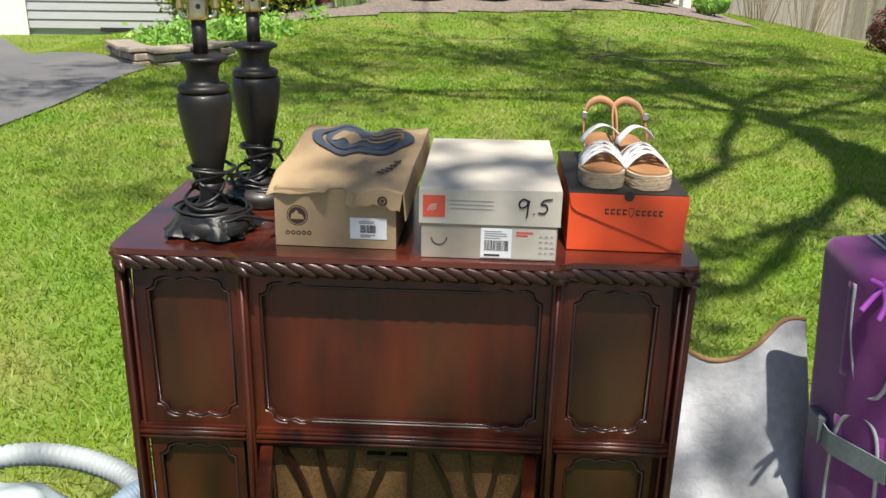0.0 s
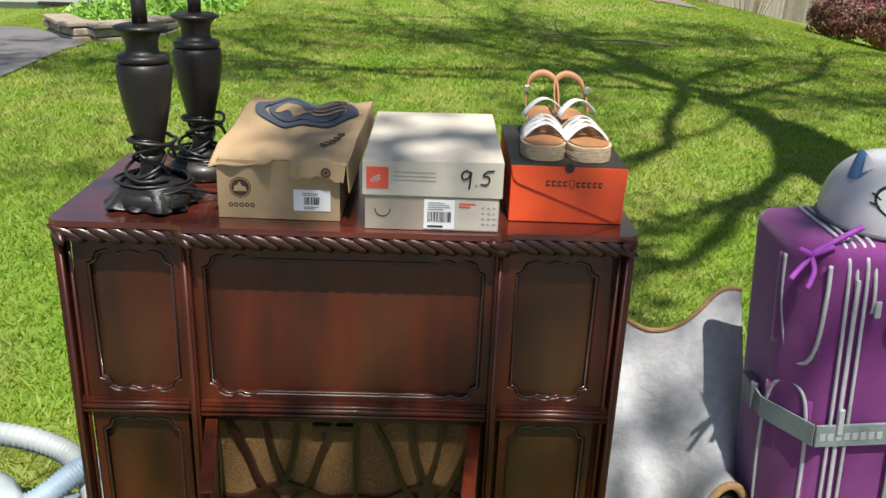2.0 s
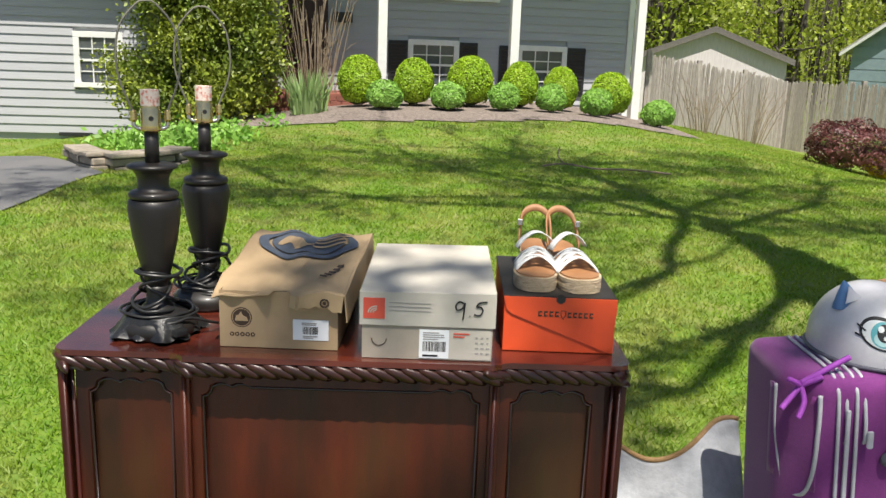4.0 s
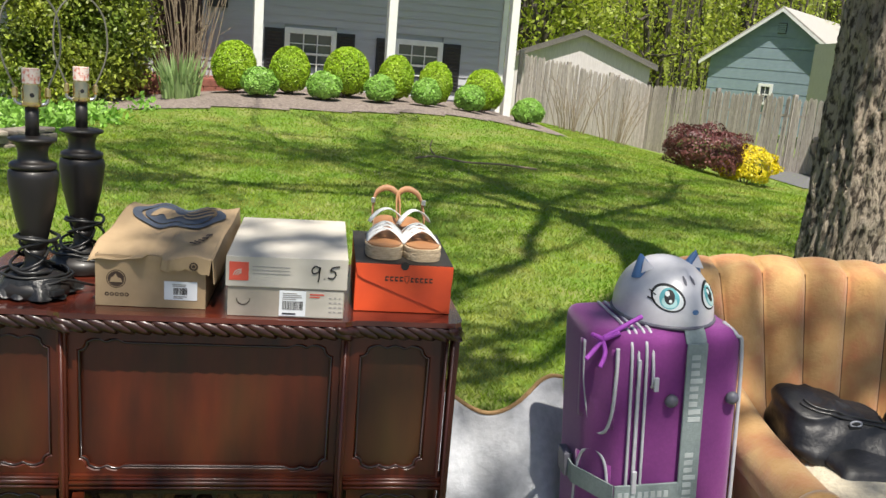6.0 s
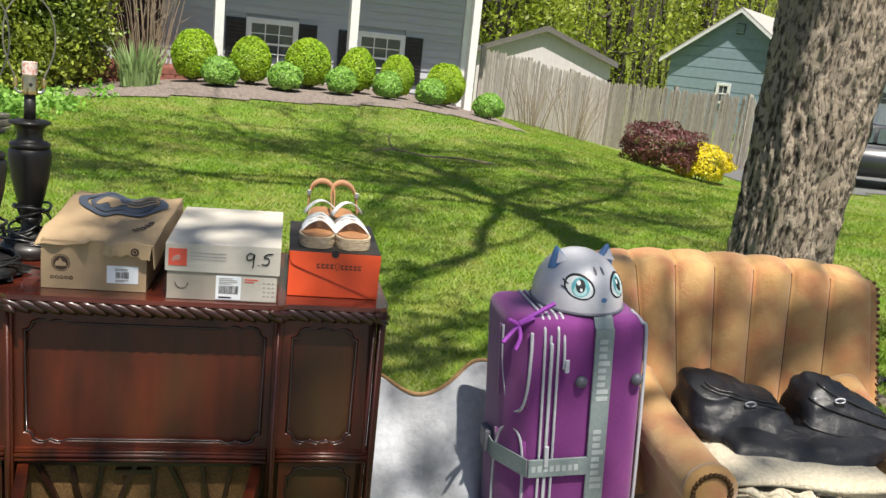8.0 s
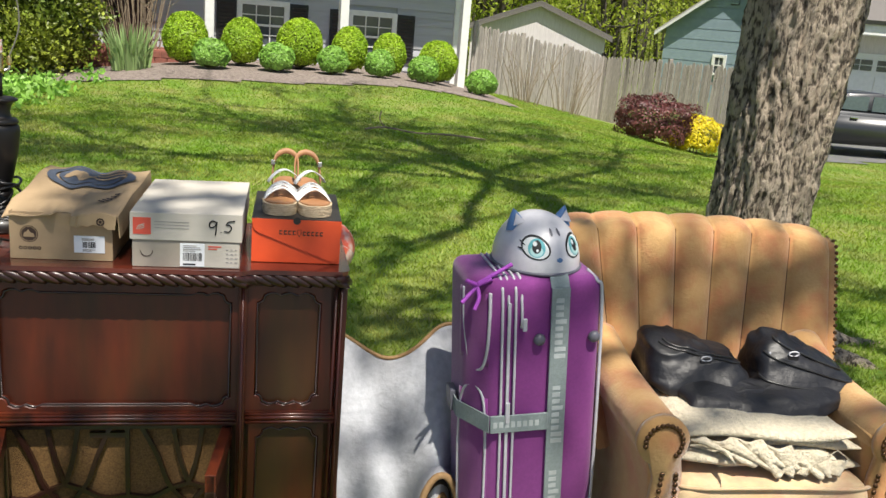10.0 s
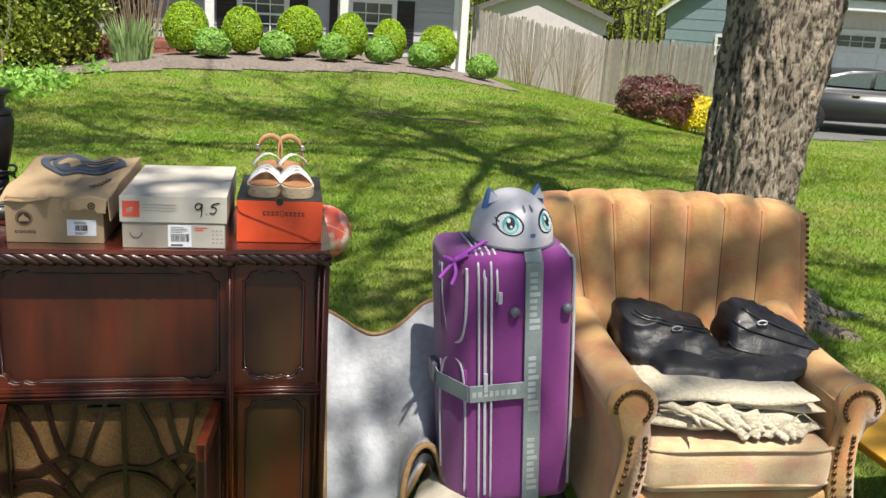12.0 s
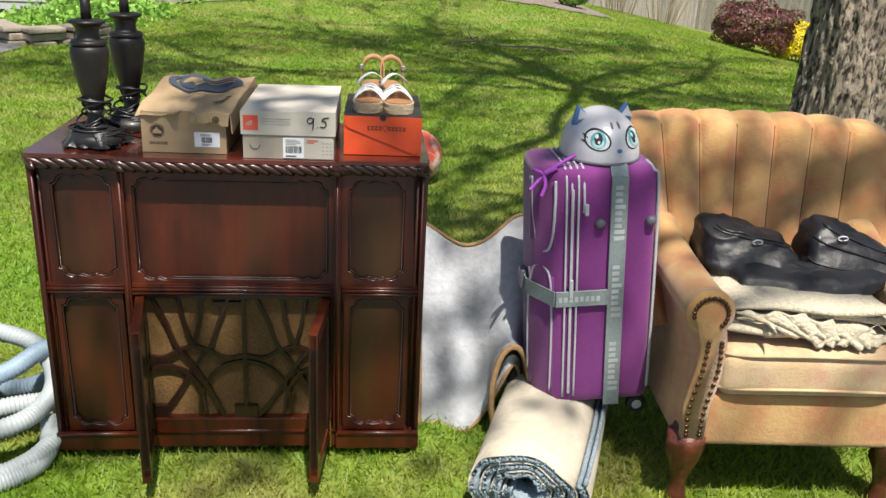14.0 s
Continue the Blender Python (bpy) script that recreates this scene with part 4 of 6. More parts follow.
M["gadroon"] = mat("gadroon_wood", (0.05, 0.012, 0.006), 0.33, (0.02, 0.006, 0.004), 30, coat=0.25, bump=0.1)


def build_cabinet():
    c = thing("radio_cabinet", "dark mahogany antique radio cabinet with open lower doors", "cabinet", pose(-0.012, 0, 0))
    W = 0.466
    part("carcass", box(-W + 0.004, W - 0.004, 0.03, 0.39, 0.03, 0.775, 0.004), "mahogany", c, "reddish mahogany veneer")
    # fronts: upper and lower flanks, centre
    for nm, x0, x1, z0, z1, s, wide in (("side_front", -W, -0.272, 0.458, 0.775, (-0.425, -0.29, 0.492, 0.755), 0), ("side_front", 0.262, W, 0.458, 0.775, (0.285, 0.418, 0.492, 0.755), 0),
                                        ("drop_front", -0.256, 0.246, 0.474, 0.775, (-0.236, 0.228, 0.486, 0.752), 1),
                                        ("side_front", -W, -0.272, 0.052, 0.45, (-0.43, -0.298, 0.068, 0.437), 0), ("side_front", 0.262, W, 0.052, 0.45, (0.29, 0.424, 0.068, 0.437), 0)):
        f = part(nm, ring_plate(x0, x1, z0, z1, scallop(*s, wide), 0.0, 0.03), "mahogany", c, "mahogany rails round a scalloped panel")
        part("panel", box(s[0] - 0.006, s[1] + 0.006, 0.012, 0.028, s[2] - 0.006, s[3] + 0.006), "walnut_panel", f, "figured mahogany panel")
        part("beading", tube([(x, 0.003, z) for x, z in scallop(*s, wide)], 0.0026, 6, True), "mahogany_dark", f, "", True)
    for x in (-0.264, 0.254):
        p = part("pilaster", box(x - 0.0085, x + 0.0085, -0.012, 0.03, 0.05, 0.775, 0.003), "mahogany", c)
        part("reed", tube([(x, -0.013, 0.06), (x, -0.013, 0.77)], 0.004, 8), "mahogany", p, "", True)
    for x in (-W - 0.002, W + 0.002):
        s = -1 if x < 0 else 1
        p = part("corner_post", box(x - 0.008, x + 0.008, -0.008, 0.02, 0.05, 0.775, 0.003), "mahogany", c)
        for k in range(2):
            part("reed", tube([(x - s * (0.004 + 0.012 * k), -0.009 + 0.006 * k, 0.06), (x - s * (0.004 + 0.012 * k), -0.009 + 0.006 * k, 0.77)], 0.0035, 6), "mahogany", p, "", True)
    # waist moulding
    for x0, x1, y in ((-W, -0.274, -0.010), (0.264, W, -0.010), (-0.254, 0.244, -0.014)):
        for z, r in ((0.454, 0.0045), (0.464, 0.006), (0.472, 0.0035)):
            part("waist_moulding", tube([(x0, y + 0.004, z), (x1, y + 0.004, z)], r, 8), "mahogany", c, "", True)
        part("waist_rail", box(x0, x1, y + 0.005, 0.02, 0.448, 0.478), "mahogany", c)
    # plinth
    for x0, x1, y in ((-W - 0.012, -0.262, -0.018), (0.252, W + 0.012, -0.018), (-0.262, 0.252, -0.004)):
        part("plinth", box(x0, x1, y, 0.39, 0.0, 0.046, 0.006, 3), "mahogany", c)
        part("plinth_moulding", tube([(x0 + 0.004, y, 0.05), (x1 - 0.004, y, 0.05)], 0.006, 8), "mahogany", c, "", True)
    part("apron_step", box(-0.25, 0.24, -0.006, 0.03, 0.046, 0.09, 0.004), "mahogany", c)
    for x in (-W + 0.03, W - 0.03):
        for y in (0.03, 0.34):
            part("foot", moved(lathe([(0.02, -0.05), (0.026, -0.03), (0.034, -0.008), (0.03, 0.004)], 16), Matrix.Translation((x, y, 0))), "mahogany_dark", c, "", True)
    # grille recess with cane cloth and fretwork
    part("speaker_cloth", box(-0.246, 0.236, 0.018, 0.026, 0.09, 0.448), "cane", c, "woven tan speaker cloth")
    g = part("fretwork", box(-0.246, 0.236, -0.002, 0.016, 0.437, 0.449), "mahogany_dark", c, "dark carved tracery")

    def bar(pts, r=0.0065):
        part("tracery_bar", tube([(x, 0.008, z) for x, z in pts], r, 4), "mahogany_dark", g)
    x0, x1, z0, z1 = -0.246, 0.236, 0.09, 0.44
    w = x1 - x0
    zm = z0 + 0.19
    def clip(pts):
        run = [q for q in pts if x0 - 0.001 < q[0] < x1 + 0.001 and z0 - 0.001 < q[1] < z1 + 0.001]
        if len(run) > 2:
            bar(run)
    def line(uv, n=6):
        clip([(x0 + w * p.x, z0 + (z1 - z0) * p.z) for p in spline([(a, 0, b) for a, b in uv], n)])
    line([(0.54, 0.03), (0.54, 1.0)])
    for c0, r, pk in ((0.12, 0.2, 0.43), (0.54, 0.25, 0.47), (0.95, 0.2, 0.43)):
        line([(c0 + r * math.cos(a), pk * math.sin(a) ** 0.8) for a in np.linspace(0.02, math.pi - 0.02, 13)], 3)
    for c0 in (0.27, 0.81):
        line([(c0 - 0.2, 0.0), (c0 - 0.09, 0.22), (c0, 0.43), (c0 + 0.09, 0.6), (c0 + 0.14, 0.8), (c0 + 0.2, 1.0)])
        line([(c0 + 0.15, 0.0), (c0 + 0.08, 0.22), (c0, 0.43), (c0 - 0.09, 0.6), (c0 - 0.14, 0.8), (c0 - 0.21, 1.0)])
        line([(c0, 0.60), (c0 - 0.04, 0.78), (c0 - 0.07, 1.0)])
        line([(c0, 0.60), (c0 + 0.035, 0.78), (c0 + 0.06, 1.0)])
        line([(c0 - 0.28, 0.52), (c0 - 0.17, 0.50), (c0 - 0.08, 0.56), (c0, 0.60)])
        line([(c0 + 0.28, 0.52), (c0 + 0.17, 0.50), (c0 + 0.08, 0.56), (c0, 0.60)])
    for u in (0.06, 0.54):
        part("tracery_block", box(x0 + w * u - 0.03, x0 + w * u + 0.03, 0.0, 0.016, z0, z0 + 0.034), "mahogany_dark", g)
    bar([(x0 + 0.005, z0), (x0 + 0.005, z1)])
    bar([(x1 - 0.005, z0), (x1 - 0.005, z1)])
    bar([(x0 + w * 0.38, z1 - 0.02), (x0 + w * 0.54, z1 - 0.02)], 0.008)
    # open doors
    for hx, ex in ((-0.238, -0.20), (0.226, 0.206)):
        d = Vector((ex - hx, -0.205)).normalized()
        ang = math.atan2(d.y, d.x)
        m = Matrix.Translation((hx, -0.006, 0)) @ Matrix.Rotation(ang, 4, "Z")
        L = 0.215
        dr = part("door", moved(box(0.0, L, -0.007, 0.007, 0.055, 0.442), m), "mahogany_dark", c, "open panelled cabinet door")
        for a in ((0.0, L, -0.011, 0.011, 0.405, 0.444), (0.0, L, -0.011, 0.011, 0.035, 0.075), (0.0, 0.03, -0.011, 0.011, 0.075, 0.405), (L - 0.03, L, -0.011, 0.011, 0.075, 0.405)):
            part("rail", moved(box(*a, 0.002), m), "mahogany" if a[0] == 0.0 and a[1] == L else "mahogany_dark", dr)
        for z in (0.12, 0.37):
            part("hinge", moved(box(-0.012, 0.012, -0.013, -0.008, z, z + 0.03, 0.001, 1), m), "brass", dr, "small brass hinge")
    part("catch", tube([(0.236, -0.018, 0.03), (0.24, -0.06, 0.035), (0.238, -0.05, 0.11)], 0.003, 6), "brass", c, "brass door stay")
    # top with gadrooned edge
    def edge(o):
        pts = [(-0.478 - o, 0.40), (-0.478 - o, 0.0), (-0.474 - o, -0.012 - o), (-0.462, -0.02 - o), (-0.285, -0.02 - o), (-0.272, -0.026 - o), (-0.26, -0.034 - o), (0.25, -0.034 - o), (0.262, -0.026 - o), (0.275, -0.02 - o), (0.462, -0.02 - o), (0.474 + o, -0.012 - o), (0.478 + o, 0.0), (0.478 + o, 0.40)]
        return pts
    bm = slab(edge(0.0), 0.010, "z")
    part("top_board", moved(bm, Matrix.Translation((0, 0, 0.800))), "mahogany_top", c, "polished red-brown top board")
    part("top_core", moved(slab(edge(-0.010), 0.028, "z"), Matrix.Translation((0, 0, 0.772))), "mahogany_dark", c)
    bead = bmesh.new()
    bmesh.ops.create_uvsphere(bead, u_segments=8, v_segments=6, radius=1)
    bmesh.ops.scale(bead, vec=(0.034, 0.0082, 0.0095), verts=bead.verts[:])
    bead_me = None
    line = [Vector((x, y, 0.787)) for x, y in edge(-0.006)]
    for a, b in zip(line, line[1:]):
        n = max(1, round((b - a).length / 0.028))
        for k in range(n):
            p, d = a.lerp(b, (k + 0.5) / n), (b - a).normalized()
            if bead_me is None:
                ob = part("gadroon_bead", bead, "gadroon", c, "", True)
                bead_me = ob.data
            else:
                ob = part("gadroon_bead", None, None, c, data=bead_me)
            ob.matrix_local = Matrix.Translation(p) @ Matrix.Rotation(math.atan2(d.y, d.x), 4, "Z") @ Matrix.Rotation(radians(24), 4, "Y")
    return c


build_cabinet()
TOP = 0.811


# ---- the two lamps ----
def build_lamp(name, label, x, y, bagged):
    t = thing(name, label, "lamp", pose(x, y, TOP, 0, 0, 20), "pair of table lamps")
    part("base", lathe([(0.062, 0.0), (0.066, 0.006), (0.066, 0.02), (0.058, 0.028), (0.05, 0.034), (0.03, 0.045), (0.02, 0.055), (0.018, 0.075), (0.02, 0.085)], 36), "lamp", t, "dark bronze foot", True)
    part("body", lathe([(0.019, 0.08), (0.022, 0.10), (0.03, 0.135), (0.0375, 0.17), (0.0425, 0.205), (0.044, 0.222), (0.0425, 0.233), (0.036, 0.238)], 40), "lamp", t, "dark bronze baluster body", True)
    part("collar", lathe([(0.034, 0.236), (0.0405, 0.239), (0.0415, 0.243), (0.0405, 0.247), (0.036, 0.250), (0.027, 0.252), (0.0265, 0.256), (0.0255, 0.259), (0.0255, 0.268), (0.028, 0.278), (0.034, 0.286), (0.0415, 0.289), (0.042, 0.293), (0.034, 0.296), (0.013, 0.298)], 40), "lamp", t, "turned collar", True)
    part("neck", lathe([(0.012, 0.295), (0.0115, 0.352)], 20), "lamp", t, "", True)
    s = part("socket", lathe([(0.016, 0.350), (0.0175, 0.354), (0.016, 0.36), (0.016, 0.385), (0.0135, 0.39), (0.0145, 0.395), (0.0145, 0.398)], 24), "brass", t, "brass bulb socket", True)
    part("paper_sleeve", lathe([(0.0152, 0.392), (0.0155, 0.418), (0.012, 0.4185)], 24), "sleeve", s, "white socket liner with red print")
    part("switch_hole", moved(lathe([(0.004, 0), (0.004, 0.003)], 12), Matrix.Translation((0, -0.0165, 0.372)) @ Matrix.Rotation(radians(90), 4, "X")), "ink_black", s)
    h = part("harp_saddle", tube(spline([(-0.027, 0, 0.37), (-0.024, 0, 0.356), (0, 0, 0.352), (0.024, 0, 0.356), (0.027, 0, 0.37)], 6), 0.0035, 6), "chrome", t, "metal harp saddle", True)
    for sx in (-1, 1):
        part("ferrule", moved(lathe([(0.004, 0), (0.006, 0.004), (0.005, 0.018), (0.003, 0.02)], 10), Matrix.Translation((sx * 0.027, 0, 0.365))), "brass", h)
        part("harp_wire", tube(spline([(sx * 0.027, 0, 0.383), (sx * 0.045, 0, 0.43), (sx * 0.05, 0, 0.47), (sx * 0.042, 0, 0.52), (sx * 0.015, 0, 0.555), (0, 0, 0.56)], 6), 0.0018, 6), "harp", h, "thin wire harp")
    # wound cord
    r2 = random.Random(int(x * 1000))
    pts = []
    for k in range(74):
        a = k * 0.52
        z = 0.075 + 0.034 * math.sin(k * 0.21) + 0.006 * r2.random()
        rr = 0.030 + 0.010 * math.sin(k * 0.37 + 1) + 0.004 * r2.random()
        pts.append((rr * math.cos(a), rr * math.sin(a), z))
    part("cord", tube(spline(pts, 3), 0.0031, 6), "cord", t, "black cord wound round the foot", True)
    pts = []
    for k in range(40):
        a = 0.6 + k * 0.45
        rr = 0.058 + 0.012 * math.sin(k * 0.5)
        pts.append((rr * math.cos(a), rr * math.sin(a), 0.040 + 0.005 * r2.random() - 0.0003 * k))
    pts += [(0.085, -0.03, 0.02), (0.10, -0.015, 0.012)]
    part("cord_tail", tube(spline(pts, 3), 0.0028, 6), "cord", t, "", True)
    part("plug", moved(box(-0.012, 0.012, -0.008, 0.008, 0, 0.012, 0.003), Matrix.Translation((0.03, -0.072, 0.012)) @ Matrix.Rotation(0.5, 4, "Z")), "cord", t)
    if bagged:
        def f(u, v):
            a = u * 2 * math.pi
            r = 0.055 + v * 0.026 * (0.8 + 0.35 * math.sin(4 * a + 0.6)) + 0.006 * math.sin(11 * a) * v
            return (r * math.cos(a), r * math.sin(a), 0.034 * (1 - v) ** 1.3 + 0.003 + 0.004 * abs(math.sin(9 * a)) * v)
        part("wrap", sheet(f, 64, 8), "bag_black", t, "crumpled black plastic round the foot", True)


M["sleeve"] = mat("printed_sleeve", (0.72, 0.62, 0.55), 0.7, (0.6, 0.2, 0.15), 160, ramp=(0.5, 0.6))
M["bag_black"] = mat("black_plastic_bag", (0.012, 0.012, 0.013), 0.28, (0.02, 0.02, 0.02), 30, bump=0.5, bump_scale=40)
build_lamp("table_lamp", "dark bronze table lamp, shadeless, standing on black plastic", -0.345, 0.085, True)
build_lamp("table_lamp", "dark bronze table lamp, shadeless, behind its twin", -0.303, 0.262, False)


# ---- shoe boxes ----
def bars(parent, name, x0, x1, z0, z1, n, y, material, fill=0.6, seed=1, vertical=True):
    """Plain bars in place of print."""
    r2 = random.Random(seed)
    if vertical:
        w = (x1 - x0) / n
        for k in range(n):
            ww = w * (0.3 + 0.6 * r2.random()) * fill / 0.6
            part(name, box(x0 + k * w, x0 + k * w + ww, y - 0.0006, y, z0, z1), material, parent)
    else:
        h = (z1 - z0) / n
        for k in range(n):
            part(name, box(x0, x0 + (x1 - x0) * (0.6 + 0.4 * r2.random()), y - 0.0006, y, z0 + k * h, z0 + k * h + h * fill), material, parent)


def disc(x, z, r, y, bm=None, r0=0.0):
    n = 32
    bm = bm or bmesh.new()
    a = [bm.verts.new((x + r * math.cos(t), y, z + r * math.sin(t))) for t in [2 * math.pi * k / n for k in range(n)]]
    if r0:
        b = [bm.verts.new((x + r0 * math.cos(t), y, z + r0 * math.sin(t))) for t in [2 * math.pi * k / n for k in range(n)]]
        for k in range(n):
            bm.faces.new((a[k], a[(k + 1) % n], b[(k + 1) % n], b[k]))
    else:
        bm.faces.new(a)
    return bm


def hollow(x0, x1, y0, y1, z0, z1, t, lower):
    """A box with one open side, top or bottom, in sheet of thickness t."""
    bm = box(x0, x1, y0, y1, z0, z1)
    bm.normal_update()
    bmesh.ops.delete(bm, geom=[f for f in bm.faces if (f.normal.z < -0.5 if lower else f.normal.z > 0.5)], context="FACES")
    bmesh.ops.solidify(bm, geom=bm.faces[:], thickness=t)
    return bm


def open_box(w, d, h, t=0.002):
    return hollow(0, w, 0, d, 0, h, t, False)


def tan_box():
    b = thing("shoe_box", "tan cardboard shoe box with a torn, lifted lid", "shoe box", pose(-0.222, 0.018, TOP, 0, 0, -1.5), "shoe boxes on the cabinet")
    w, d, h = 0.198, 0.315, 0.098
    part("tray", open_box(w, d, h), "card_tan", b, "tan cardboard tray")
    y = -0.0004
    part("round_mark", disc(0.037, 0.052, 0.0175, y), "ink_brown", b, "dark brown round mark")
    part("round_mark_ring", disc(0.037, 0.052, 0.0158, y - 0.0004, None, 0.0146), "card_tan", b)
    part("round_mark_figure", slab([(0.026, 0.046), (0.048, 0.046), (0.046, 0.053), (0.04, 0.055), (0.036, 0.062), (0.032, 0.056), (0.028, 0.055)], -0.0006), "card_tan", b).location = (0, y - 0.0003, 0)
    for k in range(5):
        part("word_bar", disc(0.0205 + k * 0.0088, 0.0225, 0.0038, y, None, 0.0018), "ink_brown", b)
    lb = part("label", box(0.123, 0.183, -0.0012, 0, 0.016, 0.052, 0.0004, 1), "paper", b, "white bar-code label")
    bars(lb, "barcode_bar", 0.14, 0.166, 0.027, 0.040, 16, -0.0013, "ink_black", seed=3)
    bars(lb, "print_bar", 0.14, 0.166, 0.0195, 0.025, 2, -0.0013, "ink_grey", vertical=False)
    bars(lb, "print_bar", 0.138, 0.166, 0.0425, 0.048, 2, -0.0013, "ink_grey", vertical=False, seed=5)

    # lid: bent top with a ragged front edge, side lips
    def top(u, v):
        x = -0.012 + 0.222 * u + 0.012 * v
        rag = 0.010 * math.sin(9 * u) + 0.008 * math.sin(23 * u + 1) + (0.03 if 0.46 < u < 0.6 else 0)
        y0 = -0.012 + 0.7 * rag * (1 if u < 0.66 else 0.2)
        yy = y0 + (0.318 - y0) * v
        z = h + 0.004 + 0.030 * v + 0.010 * math.exp(-((v - 0.72) / 0.25) ** 2) * (0.6 + 0.4 * math.cos(3 * u - 0.6)) - 0.016 * max(0, 0.2 - v) * 5 * (1 - u) ** 2 - 0.012 * math.exp(-((u - 0.55) / 0.15) ** 2 - ((v - 0.95) / 0.12) ** 2)
        return (x, yy, z + 0.003 * math.sin(17 * u + 9 * v))
    lid = part("lid", sheet(top, 60, 40, 0.0025), "card_tan", b, "torn and bent tan lid", True)

    def right(u, v):
        p = top(1.0, u)
        return (p[0] + 0.004 * v, p[1], p[2] - v * 0.046)
    part("lid_lip", sheet(right, 24, 3, 0.002), "card_tan", lid)

    def front(u, v):
        p = top(0.56 + 0.44 * u, 0.0)
        return (p[0] - 0.004 * v, p[1] - 0.002, p[2] - v * (0.030 + 0.002 * math.sin(31 * u) - 0.010 * (1 - u)))
    part("lid_lip", sheet(front, 24, 3, 0.002), "card_tan", lid)

    def on(u, v, lift=0.0026):
        p = top(u, v)
        return (p[0], p[1], p[2] + lift)

    def oval(u, v):
        a, r = 2 * math.pi * u, 0.80 + 0.20 * v
        return on(0.52 + 0.42 * r * math.cos(a), 0.72 + 0.26 * r * math.sin(a), 0.0042)
    part("print_ring", sheet(oval, 64, 2), "ink_blue", lid, "slate-blue printed oval", True)

    def oval2(u, v):
        a, r = 2 * math.pi * u, 0.74 * max(v, 0.02)
        return on(0.52 + 0.42 * r * math.cos(a), 0.72 + 0.26 * r * math.sin(a), 0.0038)
    part("print_field", sheet(oval2, 48, 8), "ink_blue", lid, "", True)

    def figure(u, v):
        return on(0.28 + 0.30 * u, 0.66 + 0.05 * math.sin(6 * u) + (0.13 * math.sin(math.pi * (0.15 + 0.8 * u)) + 0.035 * math.sin(13 * u)) * (v - 0.45), 0.0058)
    part("print_figure", sheet(figure, 24, 6), "card_tan", lid, "", True)
    for k in range(4):
        part("print_stripe", sheet(lambda u, v, k=k: on(0.58 + 0.26 * u, 0.60 + 0.07 * k + 0.1 * u + 0.03 * v, 0.0058), 10, 2), "card_tan", lid, "", True)
    for k in range(5):
        part("word_bar", sheet(lambda u, v, k=k: on(0.76 + 0.055 * u + 0.022 * k, 0.19 + 0.045 * k + 0.03 * v, 0.0042), 6, 3), "ink_brown", lid)
    p = top(0.93, 0)
    part("stamp", disc(0.178, h - 0.012, 0.008, p[1] - 0.0046, None, 0.005), "ink_brown", lid)
    part("stamp", disc(0.178, h - 0.012, 0.003, p[1] - 0.0046), "ink_brown", lid)


tan_box()


